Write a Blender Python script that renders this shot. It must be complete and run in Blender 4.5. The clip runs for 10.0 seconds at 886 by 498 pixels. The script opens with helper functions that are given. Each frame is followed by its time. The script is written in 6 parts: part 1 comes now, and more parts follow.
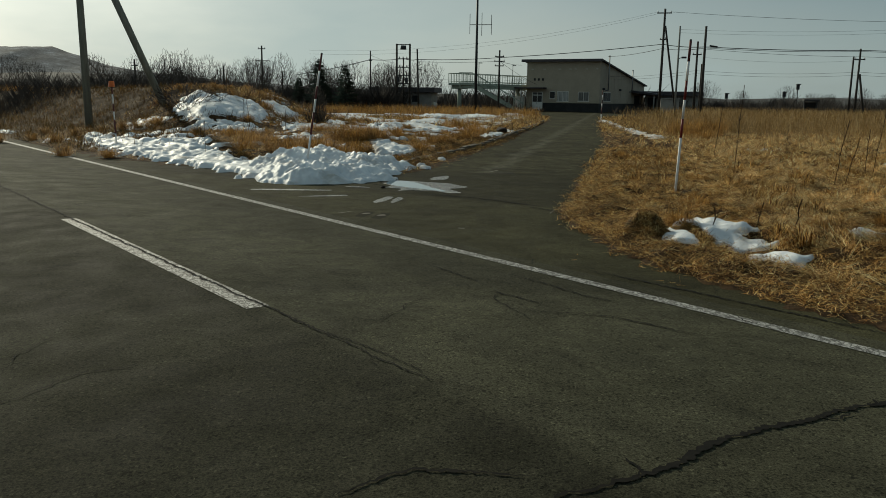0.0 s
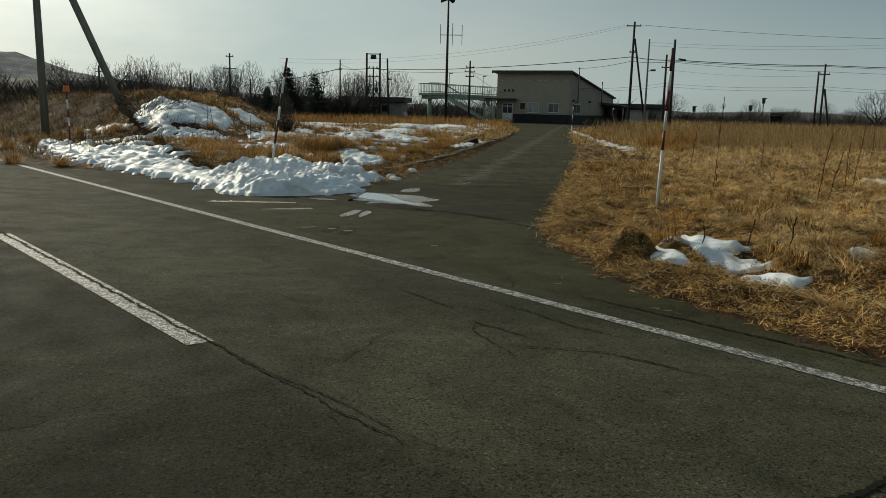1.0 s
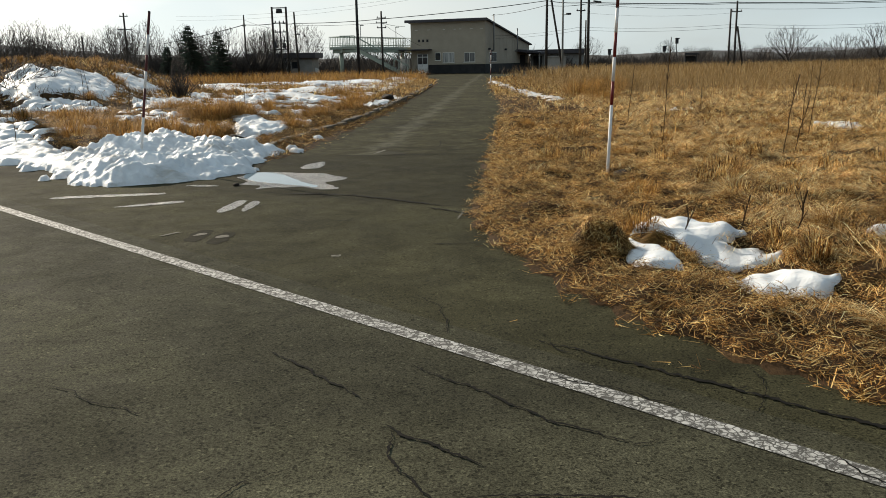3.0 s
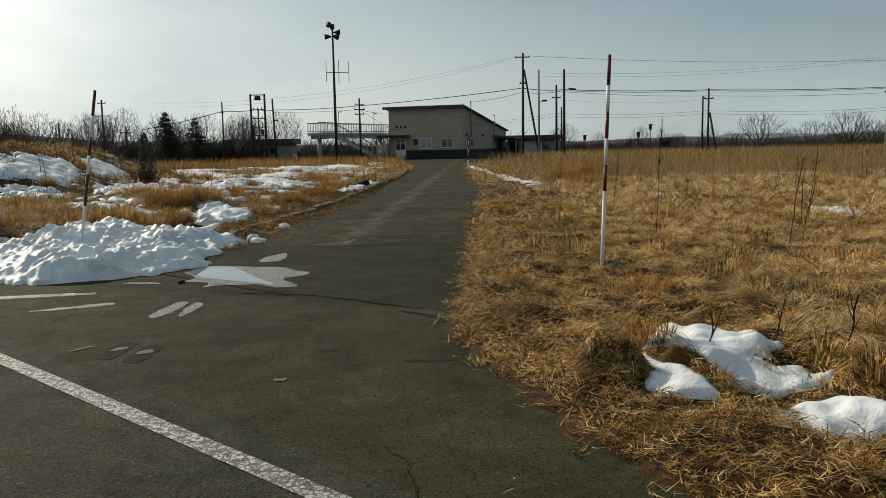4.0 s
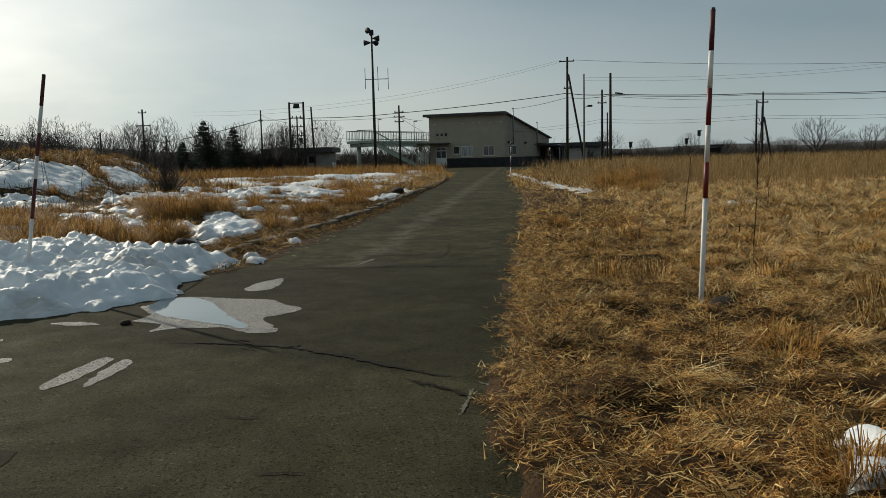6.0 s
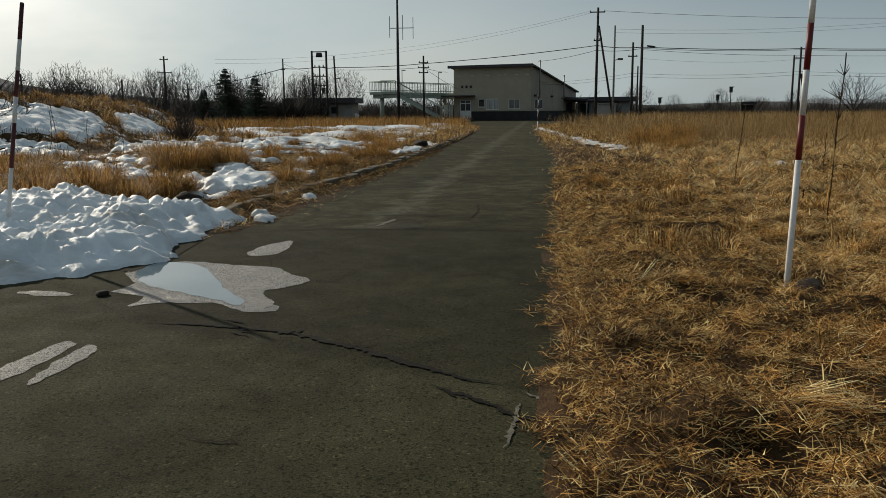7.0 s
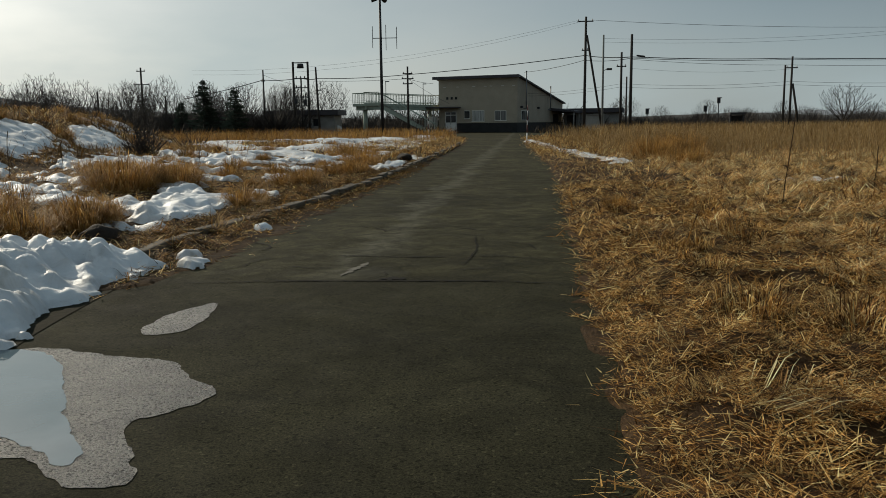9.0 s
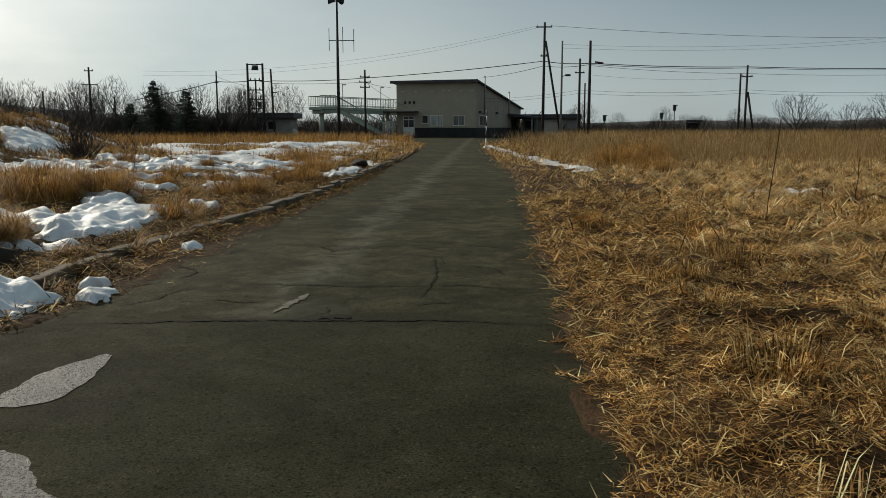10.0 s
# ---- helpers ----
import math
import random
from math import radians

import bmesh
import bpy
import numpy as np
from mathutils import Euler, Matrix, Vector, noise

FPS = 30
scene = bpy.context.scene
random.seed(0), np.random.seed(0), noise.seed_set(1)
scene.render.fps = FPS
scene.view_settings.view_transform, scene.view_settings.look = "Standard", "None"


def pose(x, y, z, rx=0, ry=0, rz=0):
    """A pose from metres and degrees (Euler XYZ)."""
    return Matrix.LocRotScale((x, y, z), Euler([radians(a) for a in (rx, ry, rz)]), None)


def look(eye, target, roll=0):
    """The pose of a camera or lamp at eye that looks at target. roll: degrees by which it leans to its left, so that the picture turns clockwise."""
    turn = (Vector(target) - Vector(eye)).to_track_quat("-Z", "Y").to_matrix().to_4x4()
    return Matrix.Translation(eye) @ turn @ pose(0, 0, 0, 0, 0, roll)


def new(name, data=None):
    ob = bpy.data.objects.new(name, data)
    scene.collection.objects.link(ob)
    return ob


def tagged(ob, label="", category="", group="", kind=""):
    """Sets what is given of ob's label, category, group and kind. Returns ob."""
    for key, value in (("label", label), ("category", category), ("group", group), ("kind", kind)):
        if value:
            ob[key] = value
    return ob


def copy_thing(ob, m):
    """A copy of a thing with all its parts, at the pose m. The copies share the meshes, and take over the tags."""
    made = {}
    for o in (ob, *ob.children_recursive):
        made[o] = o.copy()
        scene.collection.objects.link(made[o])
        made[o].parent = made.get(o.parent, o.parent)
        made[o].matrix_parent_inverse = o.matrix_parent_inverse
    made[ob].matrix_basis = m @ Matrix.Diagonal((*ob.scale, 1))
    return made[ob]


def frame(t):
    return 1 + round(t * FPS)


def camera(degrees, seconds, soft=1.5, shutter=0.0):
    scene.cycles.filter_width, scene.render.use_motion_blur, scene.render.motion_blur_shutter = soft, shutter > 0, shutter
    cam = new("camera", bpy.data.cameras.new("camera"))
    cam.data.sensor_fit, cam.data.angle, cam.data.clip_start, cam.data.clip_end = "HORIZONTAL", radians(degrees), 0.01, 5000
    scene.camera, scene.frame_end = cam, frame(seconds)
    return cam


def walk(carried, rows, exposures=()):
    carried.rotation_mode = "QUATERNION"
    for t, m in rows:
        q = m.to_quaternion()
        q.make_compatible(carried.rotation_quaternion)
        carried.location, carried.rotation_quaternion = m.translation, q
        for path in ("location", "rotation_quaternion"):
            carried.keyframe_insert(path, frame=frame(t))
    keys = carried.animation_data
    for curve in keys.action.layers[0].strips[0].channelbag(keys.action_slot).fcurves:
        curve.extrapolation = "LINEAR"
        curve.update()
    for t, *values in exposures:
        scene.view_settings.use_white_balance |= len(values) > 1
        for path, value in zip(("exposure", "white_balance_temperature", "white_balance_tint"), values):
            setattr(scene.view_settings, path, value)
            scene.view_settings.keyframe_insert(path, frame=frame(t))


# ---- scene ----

# ---------------------------------------------------------------- camera
cam = camera(57.7, 10.0, soft=0.8, shutter=0.0)
PATH = [
    (0, (0.936, -5.554, 1.353), (0.605, -3.616, 0.987), 0.8),
    (0.5, (0.848, -5.346, 1.338), (0.542, -3.404, 0.974), 2.8),
    (1, (0.81, -4.936, 1.327), (0.553, -2.982, 0.987), 1.4),
    (1.5, (0.742, -4.465, 1.381), (0.53, -2.493, 1.125), -2.0),
    (2, (0.708, -3.88, 1.368), (0.56, -1.926, 0.972), -1.1),
    (2.5, (0.685, -3.415, 1.379), (0.574, -1.465, 0.946), -0.2),
    (3, (0.69, -2.868, 1.368), (0.62, -0.921, 0.916), -1.1),
    (3.2, (0.665, -2.617, 1.349), (0.621, -0.647, 1.008), -1.3),
    (4.3, (0.749, -1.397, 1.328), (0.748, 0.591, 1.109), -0.8),
    (4.5, (0.778, -1.157, 1.337), (0.785, 0.834, 1.146), -0.5),
    (5, (0.765, -0.602, 1.266), (0.738, 1.387, 1.06), -0.4),
    (5.5, (0.77, -0.058, 1.247), (0.704, 1.929, 1.025), -0.9),
    (5.7, (0.75, 0.187, 1.229), (0.663, 2.172, 1.005), -1.2),
    (6.8, (0.643, 1.346, 1.163), (0.465, 3.322, 0.913), -1.0),
    (7, (0.591, 1.525, 1.164), (0.42, 3.489, 0.826), -0.5),
    (7.5, (0.579, 2.075, 1.123), (0.414, 4.032, 0.745), -0.9),
    (8, (0.455, 2.682, 1.127), (0.305, 4.64, 0.752), -0.7),
    (8.5, (0.454, 3.162, 1.126), (0.311, 5.132, 0.814), -0.7),
    (9, (0.375, 3.732, 1.126), (0.24, 5.703, 0.817), -0.7),
    (9.5, (0.387, 4.209, 1.139), (0.27, 6.186, 0.858), -0.8),
    (10, (0.336, 4.718, 1.145), (0.306, 6.695, 0.846), -0.1),
]
EXPOSURES = [(0.0, -0.40, 6500, 0), (1.0, -0.28, 6500, 2), (2.0, -0.28, 6500, 8), (2.5, 0.40, 6600, 11), (3.2, 0.52, 6600, 11), (4.3, -0.12, 6500, 7), (5.0, -0.25, 6500, 7), (5.7, -0.14, 6500, 7), (7.0, -0.2, 6500, 9), (7.5, 0.42, 6600, 12), (8.0, 0.34, 6600, 12), (8.5, -0.1, 6500, 9), (9.0, -0.26, 6500, 8), (9.5, -0.24, 6500, 8), (10.0, -0.1, 6500, 8)]
walk(cam, [(t, look(eye, target, roll)) for t, eye, target, roll in PATH], EXPOSURES)

# ---------------------------------------------------------------- light
SUN = Vector((-0.71 * math.cos(radians(26.5)), 0.70 * math.cos(radians(26.5)), math.sin(radians(26.5)))).normalized()
world = bpy.data.worlds.new("sky")
scene.world = world
world.use_nodes = True
wn, wl = world.node_tree.nodes, world.node_tree.links
wn.clear()
sky = wn.new("ShaderNodeTexSky")
sky.sky_type = "NISHITA"
sky.sun_disc = False
sky.sun_elevation = radians(26.5)
sky.sun_rotation = math.atan2(SUN.x, SUN.y)
sky.air_density, sky.dust_density, sky.ozone_density = 1.0, 2.2, 1.5
# thin high cloud veils the blue
hue = wn.new("ShaderNodeHueSaturation")
hue.inputs["Saturation"].default_value = 0.55
veil = wn.new("ShaderNodeMix")
veil.data_type = "RGBA"
cloud = wn.new("ShaderNodeTexNoise")
cloud.inputs["Scale"].default_value, cloud.inputs["Detail"].default_value = 2.6, 6
flat = wn.new("ShaderNodeMapping")
flat.inputs["Scale"].default_value = (1, 1, 3.2)
wcoord = wn.new("ShaderNodeTexCoord")
wl.new(wcoord.outputs["Generated"], flat.inputs["Vector"])
wl.new(flat.outputs[0], cloud.inputs["Vector"])
span = wn.new("ShaderNodeMapRange")
span.inputs[1].default_value, span.inputs[2].default_value, span.inputs[3].default_value, span.inputs[4].default_value = 0.32, 0.68, 0.52, 0.86
wl.new(cloud.outputs["Fac"], span.inputs[0])
wl.new(span.outputs[0], veil.inputs[0])
# the veil is pale with haze low down and greyer higher up
up = wn.new("ShaderNodeSeparateXYZ")
wl.new(wcoord.outputs["Generated"], up.inputs[0])
tall = wn.new("ShaderNodeMapRange")
tall.inputs[1].default_value, tall.inputs[2].default_value = 0.0, 0.24
east = wn.new("ShaderNodeMath")
east.operation = "MULTIPLY_ADD"
east.inputs[1].default_value, east.inputs[2].default_value = 1.9, 1.0
wl.new(up.outputs[0], east.inputs[0])
high = wn.new("ShaderNodeMath")
high.operation = "MULTIPLY"
wl.new(up.outputs[2], high.inputs[0])
wl.new(east.outputs[0], high.inputs[1])
wl.new(high.outputs[0], tall.inputs[0])
haze = wn.new("ShaderNodeMix")
haze.data_type = "RGBA"
haze.inputs[6].default_value = (5.9, 7.0, 7.2, 1)
haze.inputs[7].default_value = (2.4, 3.35, 3.95, 1)
wl.new(tall.outputs[0], haze.inputs[0])
wl.new(haze.outputs[2], veil.inputs[7])
back = wn.new("ShaderNodeBackground")
back.inputs["Strength"].default_value = 0.09
wout = wn.new("ShaderNodeOutputWorld")
wl.new(sky.outputs[0], hue.inputs["Color"])
wl.new(hue.outputs[0], veil.inputs[6])
wl.new(veil.outputs[2], back.inputs["Color"])
wl.new(back.outputs[0], wout.inputs[0])
lamp = bpy.data.lights.new("sun", "SUN")
lamp.energy, lamp.angle, lamp.color = 4.3, radians(0.55), (1.0, 0.885, 0.71)
sun = new("sun", lamp)
sun.matrix_world = look(SUN * 50, (0, 0, 0))


# ---------------------------------------------------------------- materials
class Mat:
    """A node material in the making."""

    def __init__(self, name, rough=0.8, metal=0.0, spec=0.3):
        self.m = bpy.data.materials.new(name)
        self.m.use_nodes = True
        self.n, self.l = self.m.node_tree.nodes, self.m.node_tree.links
        self.b = self.n["Principled BSDF"]
        self.b.inputs["Roughness"].default_value = rough
        self.b.inputs["Metallic"].default_value = metal
        self.b.inputs["Specular IOR Level"].default_value = spec
        self.c = self.n.new("ShaderNodeTexCoord").outputs["Object"]

    def link(self, a, b):
        self.l.new(a, b)

    def noise(self, scale, detail=4.0, rough=0.55, stretch=None, wave=0.0):
        t = self.n.new("ShaderNodeTexNoise")
        t.inputs["Scale"].default_value, t.inputs["Detail"].default_value, t.inputs["Roughness"].default_value = scale, detail, rough
        t.inputs["Distortion"].default_value = wave
        if stretch:
            mp = self.n.new("ShaderNodeMapping")
            mp.inputs["Scale"].default_value = stretch
            self.link(self.c, mp.inputs["Vector"])
            self.link(mp.outputs[0], t.inputs["Vector"])
        else:
            self.link(self.c, t.inputs["Vector"])
        return t.outputs["Fac"]

    def voronoi(self, scale, feature="F1"):
        t = self.n.new("ShaderNodeTexVoronoi")
        t.feature = feature
        t.inputs["Scale"].default_value = scale
        self.link(self.c, t.inputs["Vector"])
        return t

    def ramp(self, fac, *stops):
        r = self.n.new("ShaderNodeValToRGB")
        e = r.color_ramp.elements
        while len(e) < len(stops):
            e.new(0.5)
        for i, (p, col) in enumerate(stops):
            e[i].position = p
            e[i].color = (*col, 1) if not isinstance(col, (int, float)) else (col, col, col, 1)
        self.link(fac, r.inputs[0])
        return r.outputs[0]

    def mix(self, fac, a, b, mode="MIX"):
        x = self.n.new("ShaderNodeMix")
        x.data_type, x.blend_type = "RGBA", mode
        for k, v in ((0, fac), (6, a), (7, b)):
            if isinstance(v, (int, float)):
                x.inputs[k].default_value = v if k == 0 else (v, v, v, 1)
            elif isinstance(v, tuple):
                x.inputs[k].default_value = (*v, 1)
            else:
                self.link(v, x.inputs[k])
        return x.outputs[2]

    def color(self, v):
        if isinstance(v, tuple):
            self.b.inputs["Base Color"].default_value = (*v, 1)
        else:
            self.link(v, self.b.inputs["Base Color"])
        return self

    def roughness(self, v):
        self.link(v, self.b.inputs["Roughness"])
        return self

    def bump(self, fac, strength, distance):
        p = self.n.new("ShaderNodeBump")
        p.inputs["Strength"].default_value, p.inputs["Distance"].default_value = strength, distance
        self.link(fac, p.inputs["Height"])
        old = self.b.inputs["Normal"]
        if old.is_linked:
            self.link(old.links[0].from_socket, p.inputs["Normal"])
        self.link(p.outputs[0], old)
        return self


def rand_island(m):
    return m.n.new("ShaderNodeNewGeometry").outputs["Random Per Island"]


def asphalt(name, lo, hi, dried=False):
    m = Mat(name, 0.9, 0, 0.04)
    base = m.ramp(m.noise(0.55, 5, 0.6), (0.32, lo), (0.68, hi))
    grain = m.ramp(m.noise(115, 3, 0.75), (0.34, 0.35), (0.62, 1.6))
    stone = m.voronoi(85)
    chip = m.ramp(stone.outputs["Color"], (0.15, 0.45), (0.30, 1.0), (0.80, 1.0), (0.97, 1.9))
    stain = m.ramp(m.noise(1.7, 7, 0.68, None, 1.5), (0.3, 0.66), (0.5, 1.0), (0.72, 1.35))
    streak = m.ramp(m.noise(0.35, 5, 0.6), (0.3, 0.82), (0.7, 1.18))
    dots = m.ramp(m.voronoi(7).outputs["Distance"], (0.02, 0.35), (0.06, 1.0))
    c = m.mix(1.0, base, grain, "MULTIPLY")
    for layer in (chip, stain, streak, dots):
        c = m.mix(1.0, c, layer, "MULTIPLY")
    if dried:
        # pale dried salt in the wheel track, and an older, paler course beyond the seam
        xyz = m.n.new("ShaderNodeSeparateXYZ")
        m.link(m.c, xyz.inputs[0])

        def calc(op, a, b):
            t = m.n.new("ShaderNodeMath")
            t.operation = op
            for k, v in enumerate((a, b)):
                if isinstance(v, float):
                    t.inputs[k].default_value = v
                else:
                    m.link(v, t.inputs[k])
            return t.outputs[0]

        mid = calc("MULTIPLY_ADD", xyz.outputs[1], 0.036)
        mid.node.inputs[2].default_value = -1.15
        wob = calc("MULTIPLY", calc("SUBTRACT", m.noise(0.9, 5, 0.7), 0.5), 1.5)
        off = calc("ABSOLUTE", calc("ADD", calc("SUBTRACT", xyz.outputs[0], mid), wob), 0.0)
        track = m.ramp(off, (0.0, 1.0), (0.30, 0.0))
        ahead = m.ramp(calc("MULTIPLY", calc("ADD", xyz.outputs[1], calc("MULTIPLY", wob, 0.35)), 0.05), (0.470, 0.0), (0.482, 1.0))
        broken = m.ramp(m.noise(3.2, 7, 0.75, None, 0.8), (0.44, 0.0), (0.62, 1.0))
        worn = m.mix(1.0, m.mix(1.0, track, ahead, "MULTIPLY"), m.ramp(broken, (0.0, 0.35), (1.0, 1.0)), "MULTIPLY")
        c = m.mix(1.0, c, m.mix(ahead, (1.0, 1.0, 1.0), m.mix(broken, (1.05, 1.05, 1.05), (1.9, 1.86, 1.75))), "MULTIPLY")
        c = m.mix(m.mix(1.0, worn, 0.6, "MULTIPLY"), c, (0.13, 0.126, 0.100))
        # the mouth, up to the cracked seam, is an older and paler course
        seam = calc("ADD", calc("ADD", xyz.outputs[1], calc("MULTIPLY", xyz.outputs[0], 0.455)), calc("MULTIPLY", wob, 0.12))
        mouth = m.ramp(calc("MULTIPLY", seam, 0.1), (0.500, 1.0), (0.512, 0.0))
        c = m.mix(1.0, c, m.mix(mouth, (1.0, 1.0, 1.0), (1.42, 1.42, 1.36)), "MULTIPLY")
    else:
        # exposure differences put into the colour: drive-side lane paler, other darker, split at centre crack
        side = m.n.new("ShaderNodeVectorMath")
        side.operation = "DOT_PRODUCT"
        side.inputs[1].default_value = (0.666, 0.746, 0.0)
        m.link(m.c, side.inputs[0])
        lane = m.ramp(m.n.new("ShaderNodeMapRange").outputs[0], (0.495, 0.80), (0.505, 1.16))
        rng = lane.node.inputs[0].links[0].from_node
        rng.inputs[1].default_value, rng.inputs[2].default_value = -6.43, 3.57
        m.link(side.outputs["Value"], rng.inputs[0])
        c = m.mix(1.0, c, lane, "MULTIPLY")
    m.color(c)
    m.roughness(m.ramp(m.noise(3, 4), (0.3, 0.8), (0.7, 0.95)))
    m.bump(m.noise(115, 3, 0.75), 0.8, 0.005)
    m.bump(m.noise(4.0, 5), 0.10, 0.02)
    return m.m


ROAD = asphalt("road asphalt", (0.0285, 0.0278, 0.0180), (0.0490, 0.0475, 0.0310))
DRIVE = asphalt("drive asphalt", (0.0190, 0.0182, 0.0104), (0.0360, 0.0340, 0.0192), True)

m = Mat("crack", 0.95, 0, 0.1)
m.color(m.ramp(m.noise(30), (0.3, (0.004, 0.004, 0.0035)), (0.7, (0.011, 0.010, 0.008))))
CRACK = m.m

m = Mat("worn road paint", 0.7, 0, 0.3)
worn = m.ramp(m.noise(26, 6, 0.75), (0.44, 0.0), (0.53, 1.0))
edge = m.voronoi(30, "DISTANCE_TO_EDGE")
split = m.ramp(edge.outputs["Distance"], (0.04, 0.0), (0.10, 1.0))
paint = m.ramp(m.noise(6), (0.3, (0.32, 0.315, 0.295)), (0.7, (0.48, 0.475, 0.45)))
m.color(m.mix(m.mix(1.0, worn, split, "MULTIPLY"), (0.06, 0.057, 0.05), paint))
m.bump(worn, 0.3, 0.003)
PAINT = m.m

m = Mat("soil and thatch", 0.95, 0, 0.1)
soil = m.ramp(m.noise(3.0, 6, 0.65), (0.3, (0.022, 0.0135, 0.007)), (0.55, (0.060, 0.035, 0.016)), (0.75, (0.12, 0.074, 0.034)))
fleck = m.ramp(m.noise(60, 4, 0.7, (1, 0.35, 1)), (0.3, 0.5), (0.7, 1.35))
m.color(m.mix(1.0, soil, fleck, "MULTIPLY"))
m.bump(m.noise(60, 4, 0.7, (1, 0.35, 1)), 0.8, 0.02)
m.bump(m.noise(5, 5), 0.6, 0.06)
SOIL = m.m


def blades(name, *cols, wide=0.7):
    m = Mat(name, 0.68, 0, 0.12)
    c = m.ramp(rand_island(m), *[(i / max(1, len(cols) - 1), c) for i, c in enumerate(cols)])
    patch = m.ramp(m.noise(wide, 4, 0.6), (0.3, 0.62), (0.7, 1.2))
    # shade in the gaps between clumps is put into the colour by noise
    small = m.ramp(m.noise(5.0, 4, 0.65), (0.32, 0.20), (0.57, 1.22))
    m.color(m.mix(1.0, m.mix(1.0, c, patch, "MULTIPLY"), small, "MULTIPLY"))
    # thin dry leaves let some light through
    tr = m.n.new("ShaderNodeBsdfTranslucent")
    m.link(m.b.inputs["Base Color"].links[0].from_socket, tr.inputs["Color"])
    ad = m.n.new("ShaderNodeMixShader")
    ad.inputs[0].default_value = 0.3
    m.link(m.b.outputs[0], ad.inputs[1])
    m.link(tr.outputs[0], ad.inputs[2])
    m.link(ad.outputs[0], m.n["Material Output"].inputs[0])
    return m.m


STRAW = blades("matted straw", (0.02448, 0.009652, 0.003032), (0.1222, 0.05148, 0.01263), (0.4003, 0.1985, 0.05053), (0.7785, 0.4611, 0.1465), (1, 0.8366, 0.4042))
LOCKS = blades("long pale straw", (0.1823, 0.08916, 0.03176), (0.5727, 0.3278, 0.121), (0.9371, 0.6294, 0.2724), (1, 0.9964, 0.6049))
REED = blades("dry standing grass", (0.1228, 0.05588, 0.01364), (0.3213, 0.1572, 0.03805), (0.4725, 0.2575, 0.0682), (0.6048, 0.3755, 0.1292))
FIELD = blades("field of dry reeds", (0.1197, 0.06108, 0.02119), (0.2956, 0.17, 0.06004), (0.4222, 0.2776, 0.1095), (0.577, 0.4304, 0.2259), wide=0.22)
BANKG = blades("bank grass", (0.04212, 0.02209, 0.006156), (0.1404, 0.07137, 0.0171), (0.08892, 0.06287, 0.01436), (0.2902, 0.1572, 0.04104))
MOSS = blades("green shoots", (0.06, 0.075, 0.022), (0.11, 0.12, 0.04), (0.17, 0.15, 0.06))
STALK = blades("weed stalk", (0.07, 0.045, 0.028), (0.14, 0.09, 0.05))

m = Mat("old snow", 0.55, 0, 0.4)
dirt = m.ramp(m.noise(1.6, 6, 0.65, None, 0.6), (0.30, (0.38, 0.36, 0.32)), (0.44, (0.63, 0.64, 0.65)), (0.7, (0.77, 0.80, 0.82)))
speck = m.ramp(m.noise(70, 3, 0.7), (0.24, 0.55), (0.34, 1.0))
m.color(m.mix(1.0, dirt, speck, "MULTIPLY"))
m.bump(m.noise(13, 6, 0.65), 0.42, 0.045)
m.bump(m.noise(90, 2), 0.4, 0.006)
m.b.inputs["Subsurface Weight"].default_value = 0.12
m.b.inputs["Subsurface Radius"].default_value = (0.02, 0.025, 0.03)
SNOW = m.m

m = Mat("melt water", 0.03, 0, 0.5)
# part of the sky's reflection is put into this pale blue base
m.color(m.ramp(m.noise(2.5), (0.35, (0.07, 0.105, 0.12)), (0.7, (0.11, 0.15, 0.17))))
m.bump(m.noise(9, 2), 0.02, 0.01)
m.b.inputs["IOR"].default_value = 1.85
WATER = m.m

m = Mat("thin grainy ice", 0.28, 0, 0.38)
grain = m.noise(85, 3, 0.75)
film = m.ramp(m.noise(4.5, 5, 0.65), (0.34, 0.35), (0.6, 1.15))
m.color(m.mix(1.0, m.ramp(grain, (0.44, (0.03, 0.029, 0.025)), (0.60, (0.115, 0.112, 0.10))), film, "MULTIPLY"))
m.roughness(m.ramp(grain, (0.35, 0.16), (0.65, 0.5)))
m.bump(grain, 1.0, 0.016)
ICE = m.m
m = Mat("wet asphalt", 0.9, 0, 0.04)
m.color(m.ramp(m.noise(20, 4), (0.3, (0.016, 0.0152, 0.0105)), (0.7, (0.028, 0.026, 0.0165))))
m.bump(m.noise(130, 3, 0.7), 0.5, 0.004)
WET = m.m


def plain(name, col, rough=0.7, metal=0.0, spread=0.25, scale=3.0, bump=0.0, stretch=None):
    m = Mat(name, rough, metal)
    lo, hi = tuple(v * (1 - spread) for v in col), tuple(min(1, v * (1 + spread)) for v in col)
    c = m.ramp(m.noise(scale, 5, 0.6, stretch), (0.3, lo), (0.7, hi))
    fine = m.ramp(m.noise(scale * 14, 3, 0.6), (0.3, 0.88), (0.7, 1.1))
    m.color(m.mix(1.0, c, fine, "MULTIPLY"))
    if bump:
        m.bump(m.noise(scale * 6, 4), 0.5, bump)
    return m.m


